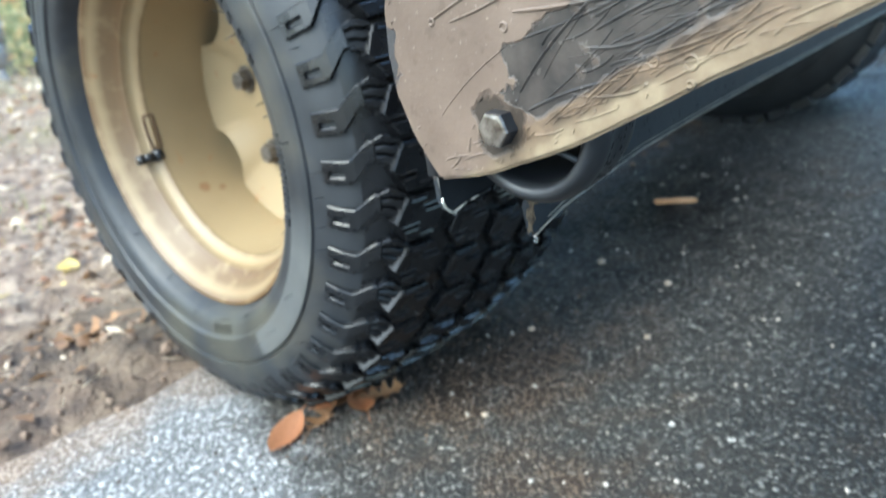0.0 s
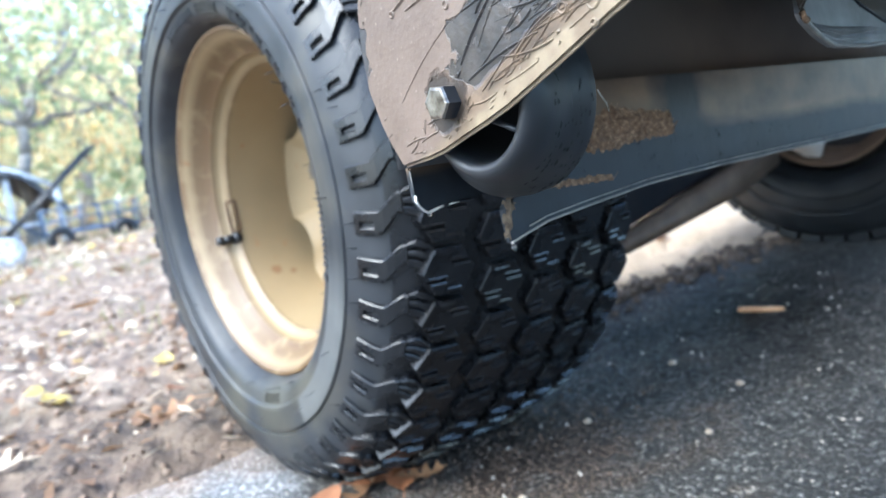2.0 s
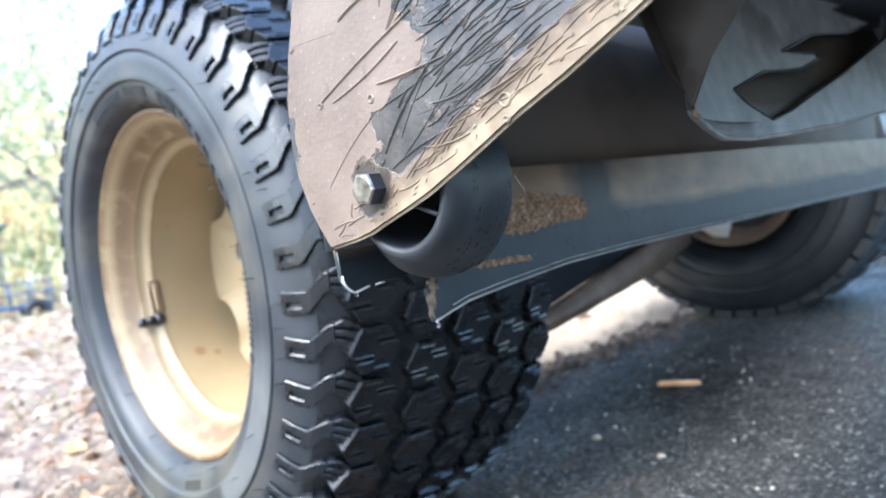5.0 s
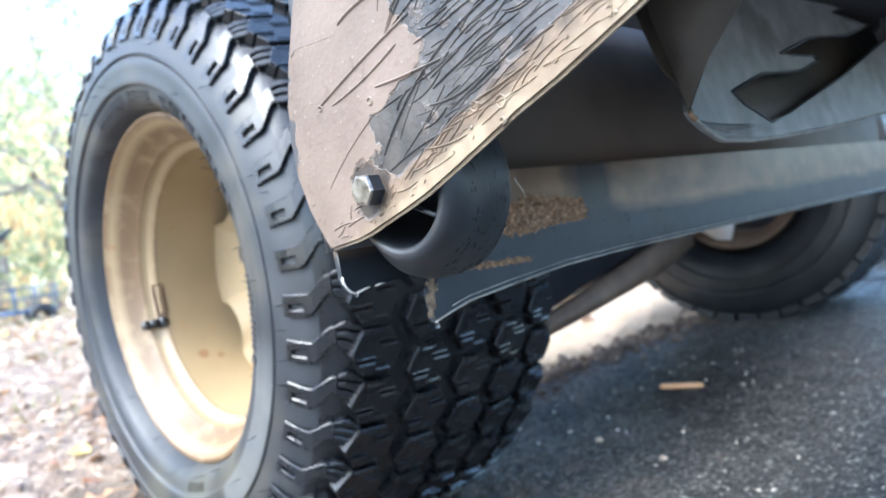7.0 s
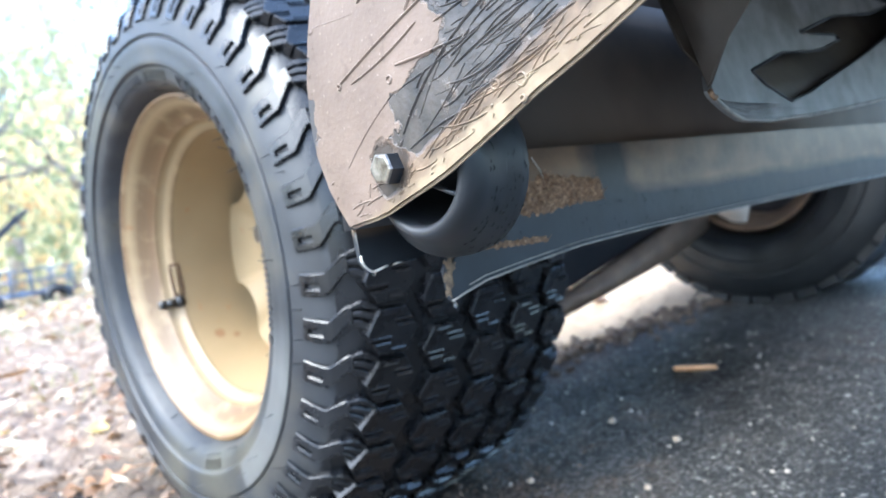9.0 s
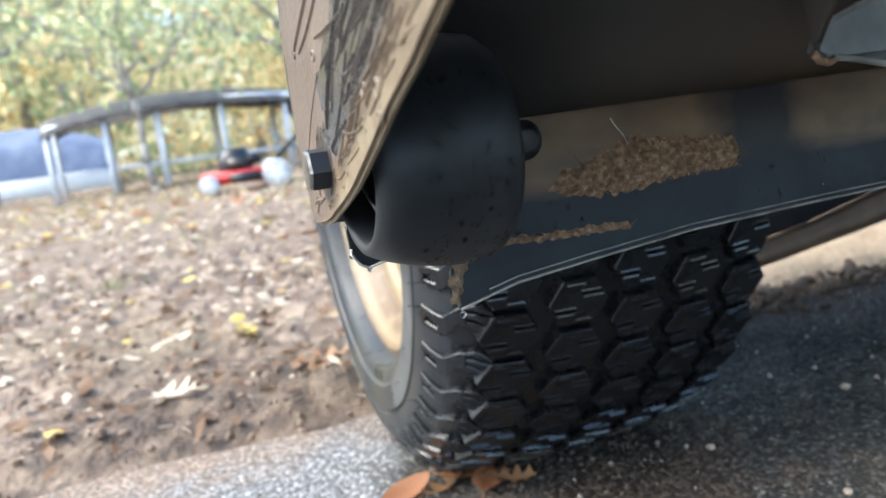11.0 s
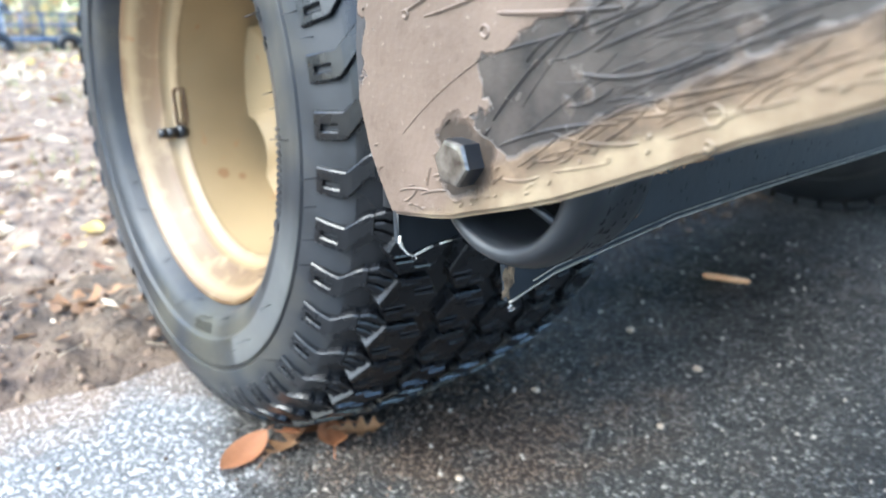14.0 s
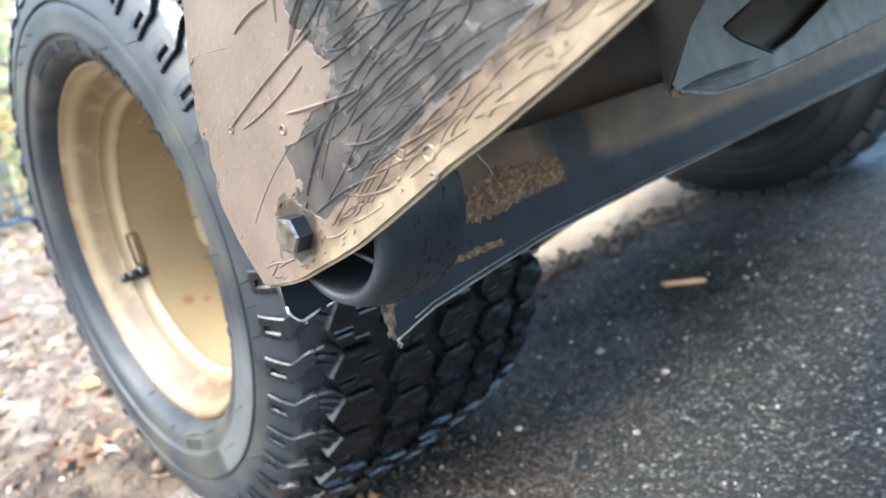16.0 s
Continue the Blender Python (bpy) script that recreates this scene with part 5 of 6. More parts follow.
def leaf_bm(seed, lobes=0, length=0.06, width=0.5, curl=0.6, bm=None, at=None):
    """A leaf lying along x: folded at its vein, curled along its length, lobed or plain."""
    rnd = random.Random(seed)
    bm = bm or bmesh.new()
    at = at or Matrix.Identity(4)
    n = 14 if lobes else 8
    rows = []
    bend, twist, fold = curl * rnd.uniform(0.5, 1.3), rnd.uniform(-0.5, 0.5), rnd.uniform(0.15, 0.6)
    for i in range(n + 1):
        t = i / n
        w = width * math.sin(math.pi * min(1, t * 0.97 + 0.02)) ** 0.7
        if lobes:
            w *= 0.66 + 0.5 * math.sin(t * lobes * 2 * math.pi + 0.6)
        x = (t - 0.5)
        z = bend * (x * x - 0.12)
        row = []
        for k in (-1, -0.5, 0, 0.5, 1):
            y = k * w * 0.5
            row.append(bm.verts.new(at @ Vector((x * length, y * length, (z + abs(y) * fold + y * twist * x + 0.05) * length))))
        rows.append(row)
    for p, q in zip(rows, rows[1:]):
        for k in range(4):
            bm.faces.new((p[k], p[k + 1], q[k + 1], q[k]))
    rod(at @ Vector((-0.5 * length, 0, (bend * 0.13 + 0.05) * length)), at @ Vector((-0.85 * length, 0.03 * length, 0.08 * length)), 0.012 * length, 0.009 * length, 5, bm)
    return bm


def soil_z(x, y):
    d = math.hypot(x - 0.3, y - 1)
    dz = 0.013 * noise.noise((x * 6, y * 6, 0))
    if d < 3:
        dz += 0.024 * abs(noise.noise((x * 13, y * 13, 4))) + 0.012 * noise.noise((x * 42, y * 42, 9)) + 0.005 * noise.noise((x * 95, y * 95, 2))
    return ground_z(x, y) + dz + 0.004


LEAF_LABEL = {"pale": "pale dry leaf lying on the dirt", "yellow": "yellow fallen leaf lying on the dirt", "brown": "brown curled leaf lying on the dirt", "red": "rust red fallen leaf lying on the dirt"}
LEAF_MESH = {}
for colour in LEAF:
    LEAF_MESH[colour] = [mesh("fallen_leaf", leaf_bm(10 * k + len(colour), lobes, 1.0, wid), LEAF[colour]) for k, (lobes, wid) in enumerate(((0, 0.5), (3, 0.62), (0, 0.62), (4, 0.55)))]


def fallen_leaf(colour, x, y, size, turn, kind=0, z=None, label=""):
    ob = new("fallen_leaf", LEAF_MESH[colour][kind])
    rnd = random.Random(int(x * 7919 + y * 104729))
    ob.matrix_world = pose(x, y, soil_z(x, y) if z is None else z, rnd.uniform(-14, 14), rnd.uniform(-14, 14), turn) @ Matrix.Diagonal((size, size, size, 1))
    return tagged(ob, label or LEAF_LABEL[colour], "leaf", "fallen leaves")


fallen_leaf("red", 0.328, 0.548, 0.055, 200, 0, ground_z(0.33, 0.55) + 0.002, "wet rust red leaf beside the tyre")
fallen_leaf("red", 0.392, 0.516, 0.042, 60, 2, ground_z(0.39, 0.52) + 0.002, "wet rust red leaf beside the tyre")
fallen_leaf("brown", 0.362, 0.535, 0.05, 25, 1, ground_z(0.36, 0.53) + 0.003, "wet brown leaf crushed beside the tyre")
fallen_leaf("red", 0.378, 0.533, 0.055, 155, 1, ground_z(0.38, 0.53) + 0.006, "wet rust red leaf crumpled beside the tyre")
fallen_leaf("brown", 0.415, 0.508, 0.045, 320, 3, ground_z(0.41, 0.51) + 0.003, "wet brown leaf crushed beside the tyre")
fallen_leaf("pale", 0.150, 0.985, 0.085, 130, 1)
fallen_leaf("yellow", 0.277, 1.222, 0.075, 100, 0)
fallen_leaf("yellow", -0.13, 1.06, 0.06, 20, 2)
fallen_leaf("brown", 0.345, 0.97, 0.09, 170, 3)
fallen_leaf("pale", 0.16, 1.30, 0.07, 15, 0)
fallen_leaf("yellow", 0.46, 1.27, 0.055, 60, 2)
fallen_leaf("red", 0.3375, 0.447, 0.016, 100, 0, 0.186, "scrap of orange leaf caught between tread lugs")
rnd = random.Random(21)
for k in range(287):
    while True:
        x, y = rnd.uniform(-1.4, 3.0), 1.05 + 4.2 * rnd.random() ** 0.8
        if y > edge_y(x) + 0.07 and x < 0.45 * y + 1.0 and x > -0.25 * y - 0.25:
            break
    colour = rnd.choices(("pale", "brown", "yellow", "red"), (7, 2.2, 0.9, 0.25))[0]
    fallen_leaf(colour, x, y, 0.028 + 0.062 * rnd.random() ** 1.3, rnd.uniform(0, 360), rnd.randrange(4))

# leaf crumbs, joined
for colour, count in (("pale", 1500), ("brown", 900), ("yellow", 110), ("red", 60)):
    bm = bmesh.new()
    for k in range(count):
        y = (1.25 if colour == "pale" else 0.85) + 4.0 * rnd.random() ** 1.1
        x = rnd.uniform(-0.3 * y - 0.5, 0.45 * y + 1.0)
        if y < edge_y(x) + 0.02 or (math.hypot(x - 1.45, y - 1.3) < 0.8 and rnd.random() < 0.8):
            continue
        size = rnd.uniform(0.010, 0.042)
        m = pose(x, y, soil_z(x, y) + 0.004, rnd.uniform(-25, 25), rnd.uniform(-25, 25), rnd.uniform(0, 360))
        ring = [bm.verts.new(m @ Vector((size * 0.5 * math.cos(a) * rnd.uniform(0.7, 1.2), size * 0.36 * math.sin(a) * rnd.uniform(0.7, 1.2), size * rnd.uniform(-0.08, 0.16)))) for a in [math.pi * i / 3 for i in range(6)]]
        mid = bm.verts.new(m @ Vector((0, 0, size * 0.12)))
        for i in range(6):
            bm.faces.new((mid, ring[i], ring[(i + 1) % 6]))
    tagged(part("leaf_litter", bm, LEAF[colour]), "torn %s leaf crumbs on the dirt" % colour, "leaf litter", kind="stuff")

# fine crumbs near the drive
bm = bmesh.new()
for k in range(1100):
    y = 0.82 + 1.1 * rnd.random()
    x = rnd.uniform(-0.9, 0.9)
    if y < edge_y(x) - 0.01:
        continue
    size = 0.005 + 0.016 * rnd.random() ** 2
    m = pose(x, y, soil_z(x, y) + 0.003, rnd.uniform(-30, 30), rnd.uniform(-30, 30), rnd.uniform(0, 360))
    q = [bm.verts.new(m @ Vector(v)) for v in ((-size, 0, 0), (-size * 0.2, -size * rnd.uniform(0.2, 0.5), size * 0.15), (size, size * 0.1, 0), (size * 0.1, size * rnd.uniform(0.2, 0.5), size * 0.2))]
    bm.faces.new(q)
tagged(part("leaf_litter", bm, LEAF["brown"]), "fine brown leaf crumbs on the dirt", "leaf litter", kind="stuff")

bm = bmesh.new()
for k in range(330):
    y = 0.85 + 1.1 * rnd.random()
    x = rnd.uniform(-0.9, 0.9)
    if y < edge_y(x) + 0.02:
        continue
    size = 0.004 + 0.012 * rnd.random() ** 2
    m = pose(x, y, soil_z(x, y) + 0.003, rnd.uniform(-30, 30), rnd.uniform(-30, 30), rnd.uniform(0, 360))
    q = [bm.verts.new(m @ Vector(v)) for v in ((-size, 0, 0), (-size * 0.2, -size * rnd.uniform(0.2, 0.5), size * 0.15), (size, size * 0.1, 0), (size * 0.1, size * rnd.uniform(0.2, 0.5), size * 0.2))]
    bm.faces.new(q)
tagged(part("leaf_litter", bm, LEAF["pale"]), "fine pale leaf crumbs on the dirt", "leaf litter", kind="stuff")

# far litter, joined
for colour, count in (("pale", 1500), ("brown", 800), ("yellow", 260), ("red", 160)):
    bm = bmesh.new()
    for k in range(count):
        y = 4.0 + 8 * rnd.random()
        x = rnd.uniform(-0.35 * y - 1, 0.5 * y + 1)
        size = rnd.uniform(0.04, 0.1)
        m = pose(x, y, ground_z(x, y) + 0.015, rnd.uniform(-30, 30), rnd.uniform(-30, 30), rnd.uniform(0, 360))
        q = [bm.verts.new(m @ Vector(v) * 1.0) for v in ((-size / 2, 0, 0.01), (0, -size * 0.28, 0), (size / 2, 0, 0.012), (0, size * 0.28, 0.004))]
        bm.faces.new(q)
    tagged(part("leaf_litter", bm, LEAF[colour]), "scattered %s autumn leaf litter on the yard" % colour, "leaf litter", kind="stuff")


def scatter(name, mat, count, place, size, label, cat, seed, flat=0.7, sub=1):
    """Many small rounded lumps in one mesh. place(rnd) gives x, y, z."""
    bm = bmesh.new()
    r = random.Random(seed)
    proto = bmesh.new()
    bmesh.ops.create_icosphere(proto, subdivisions=sub, radius=1)
    vs = [v.co.copy() for v in proto.verts]
    fs = [[v.index for v in f.verts] for f in proto.faces]
    proto.free()
    verts, faces = [], []
    for k in range(count):
        x, y, z = place(r)
        s = size[0] + (size[1] - size[0]) * r.random() ** 2.5
        m = pose(x, y, z, r.uniform(0, 360), r.uniform(0, 360), r.uniform(0, 360)) @ Matrix.Diagonal((s, s * r.uniform(flat, 1), s * r.uniform(flat * 0.8, 1), 1))
        base = len(verts)
        verts += [tuple(m @ (v * r.uniform(0.8, 1.15))) for v in vs]
        faces += [[base + i for i in f] for f in fs]
    me = bpy.data.meshes.new(name)
    me.from_pydata(verts, [], faces)
    me.materials.append(mat)
    bm.free()
    return tagged(new(name, me), label, cat, kind="stuff")


def on_dirt(r):
    while True:
        x, y = r.uniform(-0.9, 1.9), 0.62 + 2.6 * r.random() ** 1.7
        if y > edge_y(x) - 0.012 and math.hypot(x - 1.45, y - 1.3) > 0.75:
            return x, y, soil_z(x, y) - 0.0005 - 0.006 * (y < edge_y(x) + 0.05)


def on_asphalt(r):
    while True:
        x, y = r.uniform(-0.3, 1.9), r.uniform(-0.1, 0.85)
        if y < edge_y(x) - 0.005:
            return x, y, ground_z(x, y) + 0.0005


def by_tyre(r):
    x, y = r.gauss(0.46, 0.09), r.gauss(0.50, 0.06)
    return x, y, ground_z(x, y) + 0.0008


def by_edge(r):
    x = r.uniform(0.72, 1.42)
    y = edge_y(x) + r.gauss(0.0, 0.030)
    return x, y, ground_z(x, y) + 0.001


STONE = material("pale_stone", [(0.3, (0.22, 0.19, 0.15)), (0.7, (0.50, 0.46, 0.40))], 3, rough=(0.5, 0.8), bump=0.3)
TAN_STONE = material("tan_stone", [(0.3, (0.24, 0.185, 0.13)), (0.7, (0.46, 0.38, 0.29))], 120, rough=(0.6, 0.85), bump=0.4)
CLOD = material("soil_clod", [(0.3, (0.095, 0.06, 0.04)), (0.7, (0.24, 0.17, 0.118))], 40, rough=(0.8, 0.95), bump=0.6, bump_scale=200)
scatter("soil_clods", CLOD, 5200, on_dirt, (0.0015, 0.0105), "crumbled brown soil clods on the bare dirt", "soil", 2)
scatter("grit", STONE, 900, on_asphalt, (0.0009, 0.0030), "pale grit strewn over the asphalt", "grit", 3)
WET_SOIL = material("wet_soil", [(0.3, (0.035, 0.022, 0.014)), (0.7, (0.15, 0.105, 0.07))], 40, rough=(0.6, 0.9), bump=0.5, bump_scale=200)
scatter("tyre_dirt", WET_SOIL, 1100, by_tyre, (0.0006, 0.0024), "brown dirt crumbs at the foot of the tyre", "dirt", 4)
scatter("edge_mud", WET_SOIL, 900, by_edge, (0.0015, 0.013), "dark wet mud crumbs along the edge of the asphalt", "mud", 9, 0.5)
for x, y, r in ((0.712, 0.359, 0.0044), (0.744, 0.457, 0.0042), (0.574, 0.446, 0.004), (0.60, 0.33, 0.0034), (0.43, 0.40, 0.0034)):
    bm = bmesh.new()
    bmesh.ops.create_icosphere(bm, subdivisions=2, radius=r)
    for v in bm.verts:
        v.co *= 1 + 0.35 * noise.noise(v.co * 180 + Vector((x * 9, y * 9, 0)))
        v.co.z *= 0.65
    ob = part("pebble", bm, TAN_STONE)
    ob.matrix_world = pose(x, y, ground_z(x, y) + r * 0.5)
    tagged(ob, "small pale pebble lying on the asphalt", "pebble", "pebbles on the asphalt")
bm = prism([(-0.029, -0.004), (-0.02, -0.0065), (0.005, -0.005), (0.026, -0.006), (0.03, 0.001), (0.022, 0.0055), (-0.006, 0.0065), (-0.026, 0.004)], 0.0, 0.006, "z", 0.0015)
chip = part("wood_chip", bm, material("orange_bark", [(0.3, (0.34, 0.17, 0.07)), (0.7, (0.55, 0.33, 0.17))], 150, rough=(0.6, 0.85), bump=0.5))
chip.matrix_world = pose(0.949, 0.454, ground_z(0.949, 0.454) + 0.001, 0, 4, -57)
tagged(chip, "orange brown wood chip lying on the asphalt", "wood chip")
# straw and twigs
bm = bmesh.new()
r = random.Random(8)
for k in range(420):
    x, y, z = on_dirt(r)
    a, h = r.uniform(0, 6.28), r.uniform(0.006, 0.03)
    rod((x, y, z + 0.004), (x + h * math.cos(a), y + h * math.sin(a), z + 0.004 + r.uniform(-0.001, 0.005)), 0.0007, 0.0004, 4, bm)
tagged(part("straw_bits", bm, LEAF["pale"]), "pale straw and twig bits on the dirt", "straw", kind="stuff")

# sparse grass
GRASS = material("grass", [(0.3, (0.10, 0.13, 0.035)), (0.7, (0.26, 0.26, 0.09))], 2.5, rough=(0.5, 0.8))
verts, faces = [], []
for k in range(9000):
    y = 1.6 + 8.5 * r.random()
    x = r.uniform(-0.35 * y - 0.6, 0.5 * y + 0.9)
    if noise.noise((x * 1.4, y * 1.4, 7)) + 0.045 * y < 0.28:
        continue
    z, a, h = ground_z(x, y) + 0.002, r.uniform(0, 6.28), r.uniform(0.015, 0.05)
    w = 0.0016 + 0.0004 * y
    c, s_ = math.cos(a), math.sin(a)
    b0 = len(verts)
    verts += [(x - w * c, y - w * s_, z), (x + w * c, y + w * s_, z), (x + h * 0.5 * s_, y - h * 0.5 * c, z + h)]
    faces.append((b0, b0 + 1, b0 + 2))
for k in range(60):
    x, y = r.gauss(0.04, 0.045), r.gauss(2.10, 0.06)
    z, a, h = soil_z(x, y), r.uniform(0, 6.28), r.uniform(0.012, 0.035)
    c, s_ = 0.002 * math.cos(a), 0.002 * math.sin(a)
    b0 = len(verts)
    verts += [(x - c, y - s_, z), (x + c, y + s_, z), (x + h * 0.5 * math.sin(a), y - h * 0.5 * math.cos(a), z + h)]
    faces.append((b0, b0 + 1, b0 + 2))
me = bpy.data.meshes.new("grass")
me.from_pydata(verts, [], faces)
me.materials.append(GRASS)
tagged(new("grass", me), "sparse short autumn grass in the yard", "grass", kind="stuff")

# ---- droplets ----
WATER = bpy.data.materials.new("water")
WATER.use_nodes = True
wb = WATER.node_tree.nodes["Principled BSDF"]
wb.inputs["Transmission Weight"].default_value, wb.inputs["Roughness"].default_value, wb.inputs["IOR"].default_value = 1.0, 0.02, 1.33
for x, y, z, r_, parent in ((0.2432, 0.2372, 0.2782, 0.0012, panel), (0.2725, 0.2158, 0.2574, 0.0013, panel), (0.2366, 0.2370, 0.2848, 0.0013, panel)):
    d = part("water_drop", lathe([(-1.0, 0.0), (-0.85, 0.5), (-0.4, 0.85), (0.1, 0.9), (0.6, 0.6), (1.0, 0.3), (1.4, 0.0)], 16), WATER, parent)
    d.matrix_basis = pose(x, y, z, 0, -90, 0) @ Matrix.Diagonal((r_, r_, r_, 1))
bm = bmesh.new()
r = random.Random(14)
for k in range(150):
    if k < 85:
        a, x = r.uniform(radians(-75), radians(40)), r.uniform(0.2445, 0.279)
        (x0, r0), (x1, r1) = next((p_, q_) for p_, q_ in zip(TUBE[1:], TUBE[2:]) if q_[0] <= x <= p_[0])
        rr = r1 + (r0 - r1) * (x - x1) / (x0 - x1)
        p = mouth_off_centre(Vector((x, -rr * math.cos(a), rr * math.sin(a)))) + Vector((-0.001, 0.2035, 0.3220))
        nrm = Vector((0, -math.cos(a), math.sin(a)))
    else:
        p, nrm = Vector((r.uniform(0.30, 0.62), 0.2164, r.uniform(0.277, 0.297))), Vector((0, -1, 0))
    q = nrm.to_track_quat("Z", "Y").to_matrix().to_4x4()
    rr = r.uniform(0.0005, 0.0011)
    bmesh.ops.create_icosphere(bm, subdivisions=2, radius=rr, matrix=Matrix.Translation(p) @ q @ Matrix.Diagonal((1, r.uniform(1, 1.8), 0.5, 1)))
tagged(part("water_droplet", bm, WATER, panel), kind="stuff")


# ---- yard things ----
WHITE = material("white_plastic", [(0.3, (0.76, 0.75, 0.73)), (0.7, (0.86, 0.85, 0.83))], 10, rough=(0.4, 0.6), bump=0.1)
RED = material("red_enamel", [(0.3, (0.40, 0.02, 0.025)), (0.7, (0.55, 0.04, 0.04))], 10, rough=(0.3, 0.5), bump=0.1)
GALV = material("galvanised_steel", [(0.3, (0.50, 0.52, 0.55)), (0.7, (0.70, 0.72, 0.75))], 12, rough=(0.4, 0.6), metal=0.1, bump=0.1)
SHEET = material("black_cover", [(0.3, (0.04, 0.038, 0.04)), (0.7, (0.10, 0.095, 0.09))], 6, rough=(0.5, 0.8), bump=0.4, bump_scale=14, bump_dist=0.02)
BLUE = material("blue_steel", [(0.3, (0.05, 0.08, 0.14)), (0.7, (0.10, 0.14, 0.22))], 8, rough=(0.4, 0.6), bump=0.1)
TARP = material("blue_grey_tarp", [(0.3, (0.10, 0.13, 0.22)), (0.7, (0.20, 0.24, 0.34))], 3, rough=(0.4, 0.6), bump=0.5, bump_scale=6, bump_dist=0.05)


def spoked_wheel(name, r, w, parent, at, spokes=5):
    tyre = part(name, lathe([(-w / 2, r * 0.72), (-w / 2, r * 0.9), (-w / 2.6, r), (w / 2.6, r), (w / 2, r * 0.9), (w / 2, r * 0.72)], 40, closed=True), BLACK, parent)
    tyre.matrix_basis = at
    part("wheel_cap", lathe([(-w / 2 - 0.003, 0.0), (-w / 2 - 0.004, r * 0.3), (-w / 2 + 0.004, r * 0.5), (-w / 2 - 0.002, r * 0.94), (-w / 2 + 0.01, r * 0.955), (w / 2, r * 0.92), (w / 2, 0.0)], 40), WHITE, tyre, "white plastic wheel cap")
    for k in range(spokes):
        a = 2 * math.pi * k / spokes + 0.3
        v = part("wheel_hole", lathe([(-w / 2 - 0.0045, 0.0), (-w / 2 - 0.0045, r * 0.075), (-w / 2 + 0.006, r * 0.09)], 12), BLACK, tyre)
        v.matrix_basis = pose(0, -0.52 * r * math.cos(a), 0.52 * r * math.sin(a))
    return tyre


def build_mower():
    """Push mower, nose to -x."""
    mower = tagged(new("push_mower"), "red push lawn mower with white wheels on the lawn", "lawn mower")
    deck = prism([(-0.27, -0.19), (0.22, -0.22), (0.27, -0.15), (0.27, 0.15), (0.22, 0.22), (-0.27, 0.19), (-0.33, 0.1), (-0.33, -0.1)], 0.07, 0.17, "z", 0.02)
    part("deck", deck, RED, mower, "red enamelled mower deck")
    eng = part("engine", lathe([(0.17, 0.13), (0.20, 0.14), (0.27, 0.14), (0.30, 0.12), (0.33, 0.11), (0.35, 0.06), (0.35, 0.0)], 32), BLACK, mower, "black engine cowl")
    eng.matrix_basis = pose(-0.04, 0, 0, 0, -90, 0)
    part("fuel_tank", box(0.02, 0.16, -0.1, 0.08, 0.2, 0.29, 0.02), BLACK, mower)
    part("air_filter", box(-0.1, 0.02, -0.19, -0.1, 0.19, 0.27, 0.015), STEEL, mower)
    for y in (-0.25, 0.25):
        spoked_wheel("wheel", 0.080, 0.045, mower, pose(-0.26, y, 0.080, 0, 0, 90))
        spoked_wheel("wheel", 0.115, 0.05, mower, pose(0.26, y, 0.115, 0, 0, 90))
    for y in (-0.19, 0.19):
        part("handle_bar", rod((0.22, y, 0.16), (0.95, y, 0.80), 0.013, 0.013, 10), BLACK, mower)
    part("handle_grip", rod((0.95, -0.2, 0.80), (0.95, 0.2, 0.80), 0.016, 0.016, 10), BLACK, mower)
    part("discharge_flap", box(-0.1, 0.14, -0.3, -0.21, 0.08, 0.15, 0.01), BLACK, mower)
    x, y = 0.796, 5.52
    mower.matrix_basis = pose(x, y, ground_z(x, y) + 0.008, 0, 0, -6) @ Matrix.Diagonal((0.88, 0.88, 0.88, 1))


build_mower()


def build_kennel():
    """A low steel run with a black cover sagging over its top rail."""
    run = tagged(new("animal_run"), "galvanised steel pen with a sagging black cover", "pen")
    posts = [(-0.75, 0.74), (-0.17, 0.76), (0.38, 0.83), (1.06, 0.88), (1.78, 0.86), (2.25, 0.62)]
    for dy in (0.0, 0.9):
        for x, z in posts:
            part("post", box(x - 0.03, x + 0.03, dy - 0.03, dy + 0.03, -0.1, z, 0.005), GALV, run)
        for (x0, z0), (x1, z1) in zip(posts, posts[1:]):
            part("top_rail", rod((x0, dy, z0), (x1, dy, z1), 0.026, 0.026, 10), GALV, run)
            part("middle_rail", rod((x0, dy, 0.24), (x1, dy, 0.24), 0.018, 0.018, 10), GALV, run)
    bm = bmesh.new()
    rows = []
    for i in range(31):
        x = -0.8 + 3.15 * i / 30
        top = 0.80 + 0.20 * math.sin(math.pi * min(1, max(0, (x + 0.8) / 3.1))) ** 0.7 - (0.30 * max(0, x - 1.9) / 0.4)
        row = []
        for j in range(9):
            y = -0.08 + 1.06 * j / 8
            drop = 0.10 * (abs(j - 4) / 4) ** 2
            row.append(bm.verts.new((x, y, top - drop + 0.02 * noise.noise((x * 3, y * 3, 1)) - (0.07 if j in (0, 8) else 0))))
        rows.append(row)
    for p, q in zip(rows, rows[1:]):
        for j in range(8):
            bm.faces.new((p[j], q[j], q[j + 1], p[j + 1]))
    ext = bmesh.ops.extrude_face_region(bm, geom=list(bm.faces))
    bmesh.ops.translate(bm, vec=(0, 0, 0.02), verts=[v for v in ext["geom"] if isinstance(v, bmesh.types.BMVert)])
    bmesh.ops.recalc_face_normals(bm, faces=bm.faces)
    part("cover", bm, SHEET, run, "sagging black sheet cover")
    run.matrix_basis = pose(0, 8.94, 0.03)


build_kennel()


